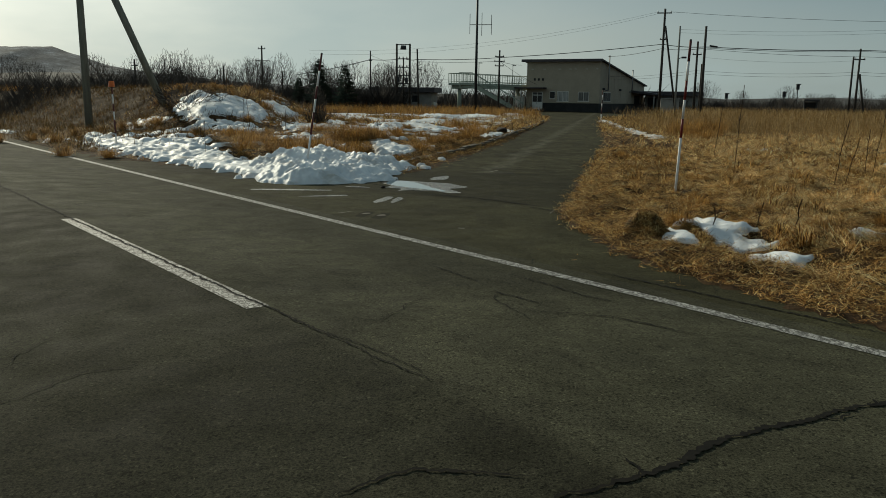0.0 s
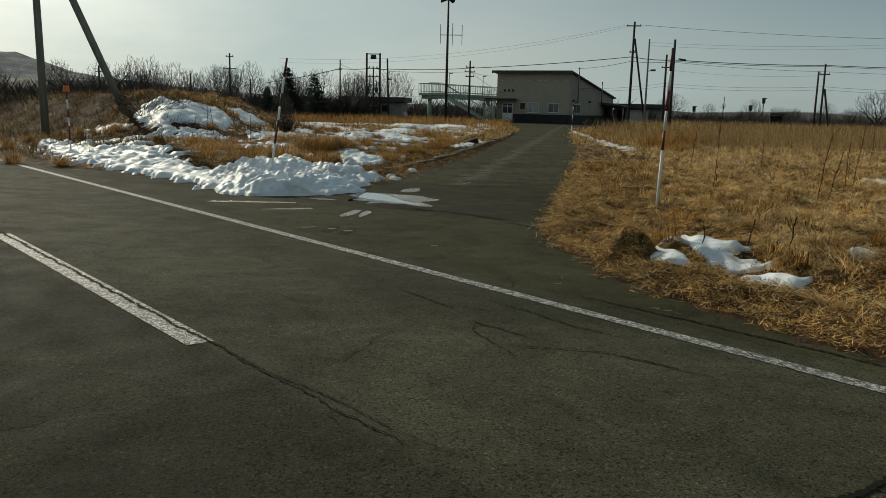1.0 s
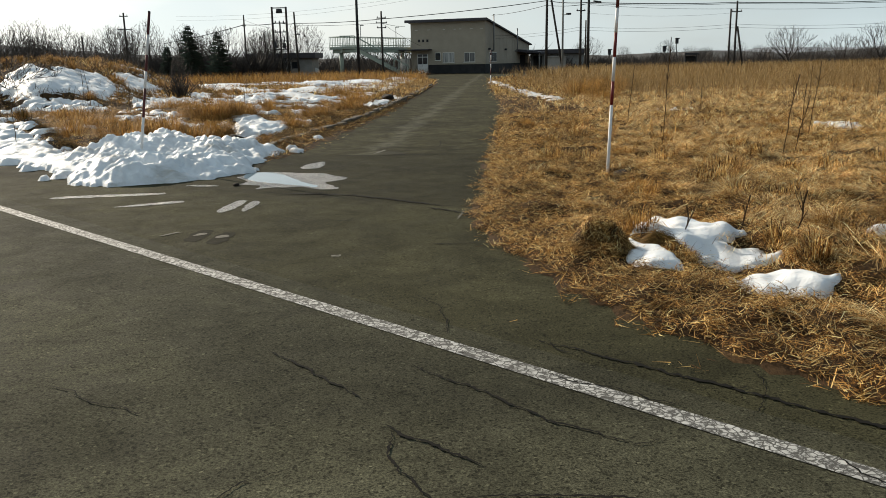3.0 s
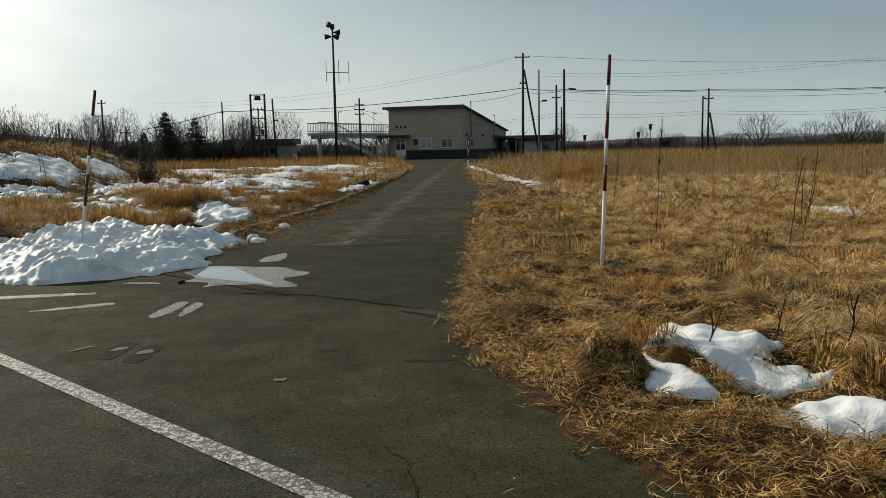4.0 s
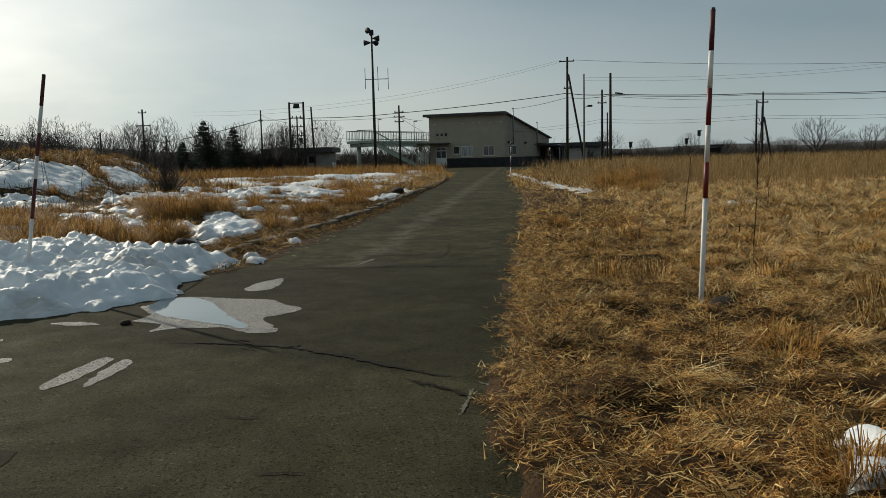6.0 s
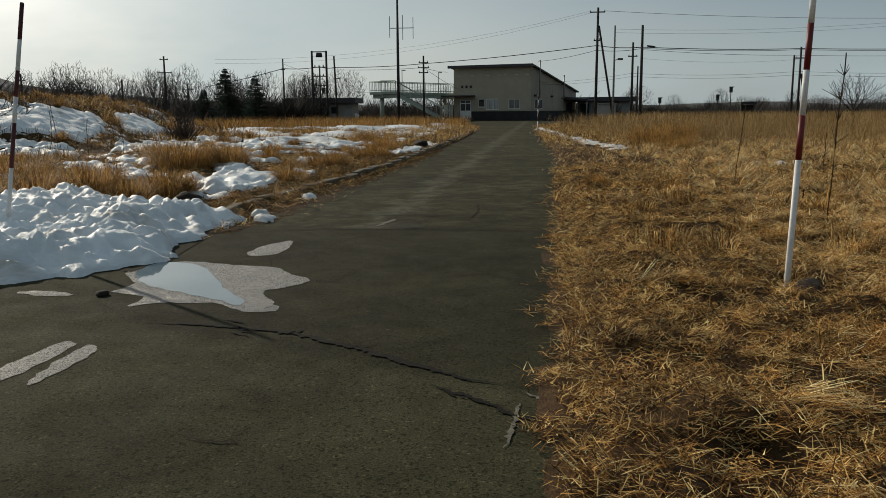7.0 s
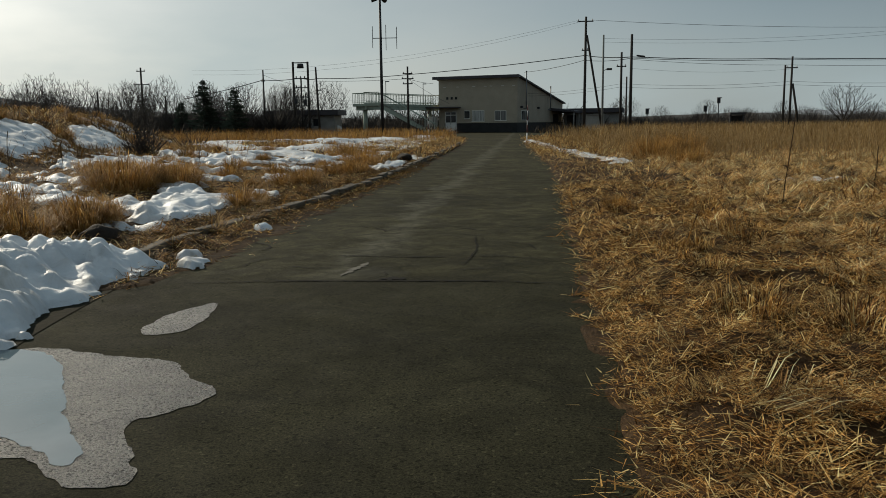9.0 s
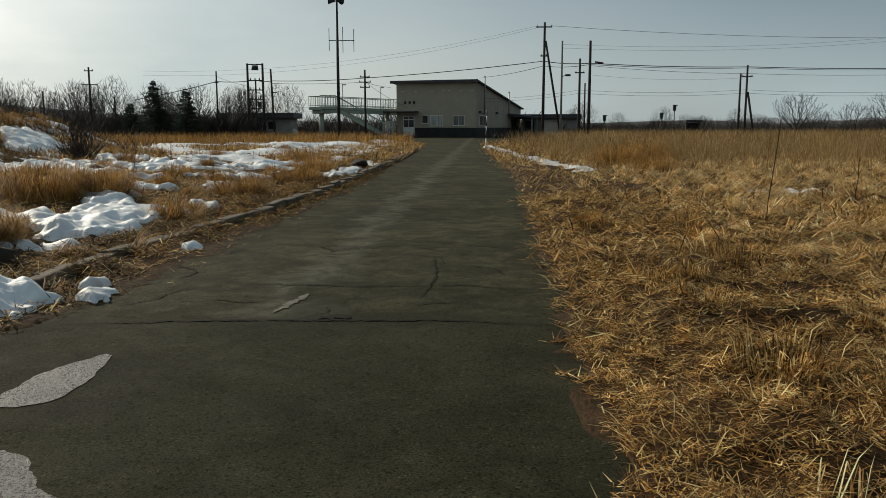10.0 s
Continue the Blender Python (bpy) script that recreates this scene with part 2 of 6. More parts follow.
STONE = plain("concrete kerb", (0.082, 0.066, 0.047), 0.9, 0, 0.5, 3, 0.015)
ROCK = plain("dark boulder", (0.022, 0.015, 0.010), 0.9, 0, 0.4, 6, 0.02)
ORANGE = plain("faded orange plastic", (0.55, 0.13, 0.03), 0.5, 0, 0.2, 8)
RED = plain("red pole paint", (0.14, 0.015, 0.015), 0.5, 0, 0.3, 5)
WHITE = plain("white pole paint", (0.62, 0.60, 0.58), 0.5, 0, 0.15, 5)
TIMBER = plain("weathered pole timber", (0.034, 0.029, 0.025), 0.85, 0, 0.35, 2, 0.0, (6, 6, 0.5))
GREYPOLE = plain("mossy grey pole", (0.19, 0.19, 0.155), 0.85, 0, 0.3, 2, 0.0, (6, 6, 0.5))
CONCRETE = plain("grey pole concrete", (0.17, 0.17, 0.155), 0.85, 0, 0.2, 2)
STEEL = plain("galvanised steel", (0.20, 0.205, 0.21), 0.5, 0.6, 0.2, 3)
BLACK = plain("black fitting", (0.03, 0.03, 0.032), 0.6, 0, 0.2, 4)
CABLE = plain("cable sheath", (0.015, 0.015, 0.016), 0.95, 0, 0.1, 4)
WALL = plain("beige cladding", (0.32, 0.278, 0.215), 0.8, 0, 0.1, 0.8)
PLINTH = plain("dark plinth", (0.022, 0.022, 0.022), 0.85, 0, 0.3, 1.5)
ROOFM = plain("dark roof sheet", (0.055, 0.05, 0.055), 0.6, 0.2, 0.25, 1)
TRIM = plain("pale trim", (0.55, 0.53, 0.48), 0.6, 0, 0.1, 2)
DOORM = plain("white door panel", (0.66, 0.66, 0.64), 0.5, 0, 0.06, 2)
GREENISH = plain("pale green bridge paint", (0.30, 0.345, 0.285), 0.6, 0.0, 0.15, 1)
GREYWALL = plain("grey plaster", (0.26, 0.25, 0.23), 0.85, 0, 0.2, 1)
BARK = plain("bare twigs", (0.040, 0.033, 0.028), 0.9, 0, 0.4, 1.2)
BARKDARK = plain("dark thicket", (0.045, 0.037, 0.031), 0.9, 0, 0.4, 0.6)
NEEDLE = plain("spruce needles", (0.042, 0.055, 0.036), 0.8, 0, 0.4, 2)
HILL = plain("wooded hill", (0.045, 0.044, 0.043), 0.95, 0, 0.3, 0.02)
m = Mat("hazed bare hill woods with snow", 0.95, 0, 0.1)
# woods and snow, with the aerial haze put into the pale bluish tones
wood = m.ramp(m.noise(0.03, 6, 0.7, (1, 1, 2.2)), (0.40, (0.090, 0.093, 0.100)), (0.58, (0.17, 0.178, 0.195)), (0.70, (0.42, 0.45, 0.49)))
m.color(m.mix(1.0, wood, m.ramp(m.noise(0.35, 4, 0.7, (1, 1, 0.4)), (0.3, 0.6), (0.7, 1.3)), "MULTIPLY"))
HILLWOOD = m.m
# the blue-grey base carries the haze of distance
HILLFAR = plain("distant hazed snowy ridge", (0.20, 0.22, 0.245), 0.95, 0, 0.2, 0.006)

m = Mat("window glass", 0.06, 0, 0.6)
m.b.inputs["Specular IOR Level"].default_value = 0.3
m.color((0.025, 0.027, 0.03))
GLASS = m.m
m = Mat("grey net curtain behind glass", 0.12, 0, 0.4)
m.color(m.ramp(m.noise(7, 2, 0.5, (1, 0.2, 0.05)), (0.35, (0.07, 0.07, 0.068)), (0.65, (0.15, 0.15, 0.145))))
NET = m.m
m = Mat("pale blind behind glass", 0.15, 0, 0.5)
m.color(m.ramp(m.noise(9, 2, 0.5, (1, 0.2, 0.05)), (0.35, (0.16, 0.165, 0.16)), (0.65, (0.40, 0.40, 0.38))))
BLIND = m.m


# ---------------------------------------------------------------- mesh helpers
def mesh_of(bm, mat, smooth=False):
    me = bpy.data.meshes.new("m")
    bm.to_mesh(me)
    bm.free()
    me.materials.append(mat)
    if smooth:
        me.polygons.foreach_set("use_smooth", [True] * len(me.polygons))
    return me


def part(name, bm, mat, parent=None, label="", smooth=False):
    ob = new(name, mesh_of(bm, mat, smooth))
    ob.parent = parent
    return tagged(ob, label)


def empty(name, label, category, at=(0, 0, 0), turn=0.0, group="", kind=""):
    ob = new(name)
    ob.matrix_basis = pose(*at, 0, 0, turn)
    return tagged(ob, label, category, group, kind)


def box(x0, x1, y0, y1, z0, z1, bevel=0.0, bm=None):
    own = bmesh.new()
    bmesh.ops.create_cube(own, size=1, matrix=Matrix.LocRotScale(((x0 + x1) / 2, (y0 + y1) / 2, (z0 + z1) / 2), None, (x1 - x0, y1 - y0, z1 - z0)))
    if bevel:
        bmesh.ops.bevel(own, geom=own.edges[:], offset=bevel, segments=2, affect="EDGES", profile=0.5)
    if bm is None:
        return own
    tmp = bpy.data.meshes.new("t")
    own.to_mesh(tmp)
    own.free()
    bm.from_mesh(tmp)
    bpy.data.meshes.remove(tmp)
    return bm


def rod(p, q, r0, r1=None, seg=8, bm=None):
    """A tapered round bar from p to q."""
    bm = bm or bmesh.new()
    p, q = Vector(p), Vector(q)
    d = q - p
    turn = d.to_track_quat("Z", "Y").to_matrix().to_4x4()
    bmesh.ops.create_cone(bm, cap_ends=True, segments=seg, radius1=r0, radius2=r0 if r1 is None else r1, depth=d.length,
                          matrix=Matrix.Translation((p + q) / 2) @ turn)
    return bm


def tube(points, r, seg=5):
    """A round bar along a line of points."""
    bm = bmesh.new()
    rings = []
    pts = [Vector(p) for p in points]
    for i, p in enumerate(pts):
        d = (pts[min(i + 1, len(pts) - 1)] - pts[max(i - 1, 0)]).normalized()
        a = d.orthogonal().normalized()
        b = d.cross(a)
        rings.append([bm.verts.new(p + r * (math.cos(k * 2 * math.pi / seg) * a + math.sin(k * 2 * math.pi / seg) * b)) for k in range(seg)])
    for u, v in zip(rings, rings[1:]):
        o = min(range(seg), key=lambda s: (u[0].co - v[s].co).length)
        for k in range(seg):
            bm.faces.new((u[k], u[(k + 1) % seg], v[(k + 1 + o) % seg], v[(k + o) % seg]))
    return bm


def raw(name, verts, faces, mat, smooth=False):
    """One object from arrays of corners and equal-sized faces."""
    verts, faces = np.asarray(verts, np.float32), np.asarray(faces, np.int32)
    me = bpy.data.meshes.new(name)
    k = faces.shape[1]
    me.vertices.add(len(verts))
    me.vertices.foreach_set("co", verts.ravel())
    me.loops.add(faces.size)
    me.loops.foreach_set("vertex_index", faces.ravel())
    me.polygons.add(len(faces))
    me.polygons.foreach_set("loop_start", np.arange(0, faces.size, k, dtype=np.int32))
    me.polygons.foreach_set("loop_total", np.full(len(faces), k, np.int32))
    if smooth:
        me.polygons.foreach_set("use_smooth", np.ones(len(faces), bool))
    me.update(calc_edges=True)
    me.materials.append(mat)
    return new(name, me)


def smooth01(v, a, b):
    t = np.clip((v - a) / (b - a), 0, 1)
    return t * t * (3 - 2 * t)


def waves(x, y, scale, seed=0, octaves=3):
    """Smooth uneven relief in about -1..1, from sums of turned sines."""
    r = np.random.RandomState(seed)
    out, amp, k = np.zeros_like(np.asarray(x, float)), 1.0, 1.0 / scale
    for _ in range(octaves):
        for _ in range(4):
            a, p = r.uniform(0, 2 * np.pi, 2)
            f = k * r.uniform(0.7, 1.4) * 2 * np.pi
            out = out + amp * 0.4 * np.sin(f * (np.cos(a) * x + np.sin(a) * y) + p + 1.3 * np.sin(f * 0.37 * (np.sin(a) * x - np.cos(a) * y)))
        amp, k = amp * 0.5, k * 2.1
    return out


def inside(poly, x, y):
    px, py = np.array(poly, float).T
    hit = np.zeros(np.shape(x), bool)
    for i in range(len(px)):
        x0, y0, x1, y1 = px[i - 1], py[i - 1], px[i], py[i]
        cross = (y0 > y) != (y1 > y)
        hit ^= cross & (x < (x1 - x0) * (y - y0) / np.where(y1 == y0, 1e-9, y1 - y0) + x0)
    return hit


def edge_distance(poly, x, y):
    best = np.full(np.shape(x), 1e9)
    for (x0, y0), (x1, y1) in zip(poly, poly[1:] + poly[:1]):
        dx, dy = x1 - x0, y1 - y0
        t = np.clip(((x - x0) * dx + (y - y0) * dy) / (dx * dx + dy * dy + 1e-12), 0, 1)
        best = np.minimum(best, np.hypot(x - x0 - t * dx, y - y0 - t * dy))
    return best


# ---------------------------------------------------------------- the lie of the land
# along: distance along the road (towards the embankment), across: distance from it (towards the drive)
AX, AY, NX, NY = -0.746, 0.666, 0.666, 0.746


def along(x, y):
    return AX * x + AY * y


def across(x, y):
    return NX * x + NY * y


def at_road(u, s):
    return (AX * u + NX * s, AY * u + NY * s)


CENTRE, LINE, EDGE = -1.45, 1.05, 1.30
DRIVE_EDGE = [at_road(-160, 1.30), at_road(-160, 1.5), at_road(-8, 1.5), (2.43, 0.03), (2.15, 0.5), (1.76, 1.05), (1.42, 1.62), (1.19, 2.31), (0.92, 3.3), (0.79, 3.9),
              (0.76, 4.5), (0.86, 5.4), (0.90, 6.5), (0.98, 8.4), (1.22, 12.6), (1.58, 18.6), (1.78, 25), (1.91, 46), (2.3, 62), (5, 77), (13, 84), (14, 96),
              (-9, 99), (-9, 84), (-4, 76), (-2.0, 62), (-1.55, 48), (-1.6, 33), (-1.85, 20), (-2.04, 14.7), (-2.13, 12), (-2.2, 10.2), (-2.32, 9.3),
              (-2.7, 8.4), (-3.6, 8.0), (-5.6, 8.7), at_road(13, 1.95), at_road(18, 1.55), at_road(160, 1.45), at_road(160, 1.30)]


def road_height(s):
    return np.maximum(0.0, 0.10 - 0.04 * np.abs(s - CENTRE))


def paved(x, y):
    s = across(x, y)
    return inside(DRIVE_EDGE, x, y) | ((s > -4.45) & (s < EDGE + 0.01))


HOLLOWS = ((2.46, 6.70, 0.22), (1.42, 4.10, 0.17), (3.05, 5.2, 0.12), (2.2, 8.9, 0.12), (3.6, 7.4, 0.14), (1.75, 6.2, 0.08))


def land(x, y):
    """Height of the open ground, off the asphalt."""
    s, u = across(x, y), along(x, y)
    z = 0.04 + 0.035 * waves(x, y, 3.1, 3) + 0.030 * waves(x, y, 0.9, 5) + 0.024 * waves(x, y, 0.45, 6, 2)
    bank = smooth01(u, 17.5, 22.5) * smooth01(s + 0.18 * waves(x, y, 2.6, 21, 2), 4.9, 8.4) * smooth01(-x - 0.25 * (y - 20), 8.3, 12.5) * (1 - smooth01(s, 17, 25))
    z = z + bank * (1.32 + 0.05 * waves(x, y, 2.3, 22, 2))
    z = z + 0.22 * smooth01(s, 2.5, 6) * smooth01(-x, 2.4, 7) * (1 - smooth01(y, 30, 60))
    # shallow ditch beside the field, behind the verge
    z = z - 0.22 * np.exp(-(((s - 3.40) / 0.45) ** 2)) * smooth01(x, 2.0, 2.7)
    for hx, hy, hr in HOLLOWS:
        z = z - 0.14 * np.exp(-(((x - hx) ** 2 + (y - hy) ** 2) / hr ** 2))
    far = smooth01(np.hypot(x, y), 60, 400)
    return z * (1 - 0.7 * far) - 0.15 * smooth01(-s, 4.6, 8)


def ground_height(x, y):
    x, y = np.asarray(x, float), np.asarray(y, float)
    d = np.minimum(np.where(np.abs(across(x, y) - EDGE) < 0.05, 9, edge_distance(DRIVE_EDGE, x, y)), np.abs(across(x, y) + 4.45))
    p = paved(x, y)
    lip = smooth01(d, 0.0, 0.35)
    # soil creeps over the rim of the asphalt
    rim = 0.05 + 0.06 * waves(x, y, 0.6, 77, 2) + np.where((x < -1) & (y > 9), 0.10 + 0.12 * waves(x, y, 1.4, 78, 3), 0)
    deep = smooth01(d, rim, rim + 0.14) * smooth01(np.abs(across(x, y) - EDGE) + 9 * (across(x, y) > 1.6), 0.0, 0.01)
    return np.where(p, np.where(across(x, y) < 1.45, -0.05, 0.012 - 0.062 * deep), 0.012 + (land(x, y) - 0.012) * lip)


def spaced(*runs):
    out = [runs[0][0]]
    for a, b, step in runs:
        n = max(1, int(round((b - a) / step)))
        out += list(np.linspace(a, b, n + 1)[1:])
    return np.array(out)


gx = spaced((-3000, -600, 400), (-600, -120, 40), (-120, -36, 4), (-36, -14, 0.45), (-14, -5, 0.15), (-5, 8, 0.13), (8, 16, 0.4), (16, 50, 2), (50, 200, 15), (200, 600, 80), (600, 3000, 400))
gy = spaced((-3000, -600, 400), (-600, -60, 40), (-60, -8, 4), (-8, -3, 0.5), (-3, 15, 0.13), (15, 32, 0.22), (32, 60, 0.5), (60, 120, 5), (120, 600, 60), (600, 3000, 400))
X, Y = np.meshgrid(gx, gy)
Z = ground_height(X, Y)
idx = np.arange(X.size).reshape(X.shape)
quads = np.stack([idx[:-1, :-1], idx[:-1, 1:], idx[1:, 1:], idx[1:, :-1]], -1).reshape(-1, 4)
ground = tagged(raw("ground", np.stack([X, Y, Z], -1).reshape(-1, 3), quads, SOIL, True), "flat brown ground of soil and dead thatch", "ground", kind="structure")

# the road, crowned
us = spaced((-160, -12, 6), (-12, 24, 0.6), (24, 160, 6))
ss = np.array([-4.45, -3.94, -3.2, -2.4, -1.9, CENTRE, -0.9, 0, 0.6, 1.05, EDGE])
U, S = np.meshgrid(us, ss)
RX, RY = AX * U + NX * S, AY * U + NY * S
idx = np.arange(U.size).reshape(U.shape)
quads = np.stack([idx[:-1, :-1], idx[1:, :-1], idx[1:, 1:], idx[:-1, 1:]], -1).reshape(-1, 4)
tagged(raw("road", np.stack([RX, RY, road_height(S)], -1).reshape(-1, 3), quads, ROAD, True), "worn grey two-lane asphalt road with cracks", "road", kind="structure")

# the drive and its mouth
bm = bmesh.new()
vs = [bm.verts.new((x, y, 0)) for x, y in DRIVE_EDGE]
fc = bm.faces.new(vs)
if fc.normal.z < 0:
    fc.normal_flip()
bmesh.ops.triangulate(bm, faces=[fc])
tagged(part("driveway", bm, DRIVE), "dark patched asphalt driveway leading to the building", "driveway", kind="structure")


def ribbon(name, pts, width, mat, lift, jitter=0.0, seed=0, step=0.05, parent=None):
    """A flat strip laid on the asphalt along a line of points, its sides a little uneven."""
    r = random.Random(seed)
    line = []
    for (x0, y0), (x1, y1) in zip(pts, pts[1:]):
        n = max(1, int(math.hypot(x1 - x0, y1 - y0) / step))
        line += [(x0 + (x1 - x0) * i / n, y0 + (y1 - y0) * i / n) for i in range(n)]
    line.append(pts[-1])
    bm, last = bmesh.new(), None
    drift = 0.0
    for i, (x, y) in enumerate(line):
        (xa, ya), (xb, yb) = line[max(0, i - 1)], line[min(len(line) - 1, i + 1)]
        d = math.hypot(xb - xa, yb - ya) or 1
        nx, ny = -(yb - ya) / d, (xb - xa) / d
        drift = 0.8 * drift + r.uniform(-1, 1) * jitter
        end = min(1, 4 * min(i, len(line) - 1 - i) / len(line) + 0.15) if jitter else 1
        w0, w1 = width / 2 * end * (r.uniform(0.15, 1.8) if jitter else 1), width / 2 * end * (r.uniform(0.15, 1.8) if jitter else 1)
        row = []
        for k in (drift + w0, drift - w1):
            px, py = x + nx * k, y + ny * k
            row.append(bm.verts.new((px, py, float(road_height(across(px, py))) + lift)))
        if last:
            bm.faces.new((last[0], last[1], row[1], row[0]))
        last = row
    bmesh.ops.recalc_face_normals(bm, faces=bm.faces[:])
    for f in bm.faces:
        if f.normal.z < 0:
            f.normal_flip()
    return part(name, bm, mat, parent)


# ---------------------------------------------------------------- markings and cracks
def strip(u0, u1, s, width):
    return [at_road(u0, s), at_road(u1, s)], width


for k, (u0, u1, s, w) in enumerate([(-160, 160, LINE, 0.118), (-160, 160, -3.94, 0.118)]):
    tagged(ribbon("edge_line", [at_road(u0, s), at_road(u1, s)], w, PAINT, 0.004, 0, k, 1.0), "worn white painted edge line with crackled paint", "road line", kind="structure")
DASH0 = -0.01
for k in range(-3, 8):
    ob = ribbon("centre_dash", [at_road(DASH0 + 10 * k, CENTRE), at_road(DASH0 + 10 * k + 4.36, CENTRE)], 0.15, PAINT, 0.004, 0, k, 0.5)
    tagged(ob, "worn white dash on the centre of the road", "road line", "centre line dashes", "structure")

CRACKS = [
    ([(-1.04, 5.86), (-0.96, 5.82), (-0.90, 5.77)], 0.016), ([(-0.92, 5.61), (-0.78, 5.51)], 0.014),
    ([(-1.46, 5.76), (-1.15, 5.74), (-0.78, 5.67), (-0.58, 5.59), (-0.27, 5.41), (-0.11, 5.28), (0.11, 5.10), (0.26, 5.01), (0.41, 4.88), (0.56, 4.84)], 0.032),
    ([(0.25, 4.82), (0.39, 4.71), (0.56, 4.52), (0.76, 4.38), (0.9, 4.34)], 0.018),
    ([(0.17, -3.21), (0.26, -3.13), (0.41, -2.99), (0.81, -2.98)], 0.012),
    ([(0.80, -3.25), (0.93, -3.10), (1.15, -2.95), (1.35, -2.76), (1.40, -2.64), (1.65, -2.37), (1.97, -2.12), (2.33, -1.83), (3.0, -1.4)], 0.022),
    ([(-0.90, -1.06), (-0.55, -1.41), (-0.28, -1.63), (0.0, -1.88), (0.4, -2.2)], 0.007),
    ([(-0.30, 0.80), (-0.10, 0.57), (0.11, 0.34), (0.30, 0.14)], 0.010),
    ([(0.34, -0.06), (0.53, -0.23), (0.74, -0.39)], 0.012),
    ([(0.37, 0.63), (0.55, 0.45), (0.75, 0.27), (1.02, -0.03), (1.3, -0.2)], 0.010),
    ([(0.65, -0.60), (0.97, -0.59), (1.16, -0.57), (1.36, -0.70), (1.7, -0.9)], 0.010),
    ([(0.98, 1.00), (1.38, 0.68), (1.85, 0.28), (2.23, -0.04), (2.9, -0.62)], 0.016),
    ([(-1.4, 10.6), (-0.4, 10.45), (0.4, 10.5), (1.0, 10.3)], 0.014),
    ([(-1.7, 12.6), (-0.6, 12.4), (0.3, 12.6), (1.1, 12.2)], 0.014),
    ([(-2.0, 9.3), (-1.2, 9.4), (0.2, 9.42), (0.9, 9.3)], 0.018),
    ([(0.1, 10.0), (0.2, 10.9), (0.15, 11.8)], 0.010),
    ([(-0.50, 9.46), (-0.40, 9.50), (-0.30, 9.46)], 0.07),
    ([(0.35, 3.2), (0.55, 3.18), (0.8, 3.22)], 0.010), ([(-0.2, 3.5), (0.0, 3.48)], 0.008), ([(-0.6, 4.2), (-0.35, 4.15)], 0.007),
    ([(-1.9, 17.5), (0.2, 17.2), (1.4, 17.6)], 0.02), ([(-1.8, 22), (1.6, 21.6)], 0.02),
]
r = random.Random(4)
for k in range(34):  # hairline cracks of the old surface
    u, s, a = r.uniform(-3, 9), r.uniform(-3.4, 2.2), r.uniform(0, 6.28)
    pts = [at_road(u, s)]
    for _ in range(r.randint(2, 6)):
        a += r.uniform(-0.5, 0.5)
        pts.append((pts[-1][0] + 0.17 * math.cos(a), pts[-1][1] + 0.17 * math.sin(a)))
    CRACKS.append((pts, r.uniform(0.003, 0.006)))
for pts, w in CRACKS[:12]:  # side branches of the larger cracks
    for (x0, y0), (x1, y1) in zip(pts, pts[1:]):
        if r.random() < 0.45:
            t, a = r.random(), math.atan2(y1 - y0, x1 - x0) + r.choice((-1, 1)) * r.uniform(0.3, 1.0)
            p = (x0 + (x1 - x0) * t, y0 + (y1 - y0) * t)
            d = r.uniform(0.06, 0.22)
            CRACKS.append(([p, (p[0] + d * 0.5 * math.cos(a), p[1] + d * 0.5 * math.sin(a)), (p[0] + d * math.cos(a + 0.4), p[1] + d * math.sin(a + 0.4))], 0.4 * w))
CRACKS.append(([at_road(-1.9, CENTRE + 0.16), at_road(-1.5, CENTRE + 0.10), at_road(-1.1, CENTRE + 0.11), at_road(-0.6, CENTRE + 0.04), at_road(-0.3, CENTRE + 0.05), at_road(0.8, CENTRE + 0.03), at_road(4.6, CENTRE + 0.025), at_road(12, CENTRE + 0.02)], 0.015))
for k in range(46):  # crazed old course along the side of the drive
    x, y, a = r.uniform(-1.9, 0.7), r.uniform(9.5, 16), r.gauss(0, 0.5)
    if r.random() < 0.35 and x > -0.6:
        continue
    pts = [(x, y)]
    for _ in range(r.randint(2, 5)):
        a += r.uniform(-0.7, 0.7)
        pts.append((pts[-1][0] + 0.16 * math.cos(a), pts[-1][1] + 0.16 * math.sin(a)))
    CRACKS.append((pts, r.uniform(0.006, 0.014)))
for k, (pts, w) in enumerate(CRACKS):
    tagged(ribbon("asphalt_crack", pts, 1.35 * w, CRACK, 0.0065, 0.008, k, 0.016), "dark open crack in the asphalt", "crack", "cracks in the asphalt", "structure")


# ---------------------------------------------------------------- puddles
def sheet(name, pts, mat, z, rounds=2, seed=0, wob=0.0):
    """A thin flat pool with a rounded outline."""
    r = random.Random(seed)
    for _ in range(rounds):
        pts = [q for (x0, y0), (x1, y1) in zip(pts, pts[1:] + pts[:1]) for q in ((0.78 * x0 + 0.22 * x1, 0.78 * y0 + 0.22 * y1), (0.22 * x0 + 0.78 * x1, 0.22 * y0 + 0.78 * y1))]
    if wob:
        fine = []
        for (x0, y0), (x1, y1) in zip(pts, pts[1:] + pts[:1]):
            n = max(1, int(math.hypot(x1 - x0, y1 - y0) / 0.022))
            fine += [(x0 + (x1 - x0) * i / n, y0 + (y1 - y0) * i / n) for i in range(n)]
        fx, fy = np.array(fine).T
        pts = list(zip(fx + 0.011 * waves(fx, fy, 0.2, seed + 3, 2), fy + 0.011 * waves(fx, fy, 0.17, seed + 9, 3)))
    bm = bmesh.new()
    f = bm.faces.new([bm.verts.new((x + r.uniform(-wob, wob), y + r.uniform(-wob, wob), z)) for x, y in pts])
    f.normal_update()
    if f.normal.z < 0:
        f.normal_flip()
    bmesh.ops.triangulate(bm, faces=[f])
    return part(name, bm, mat)


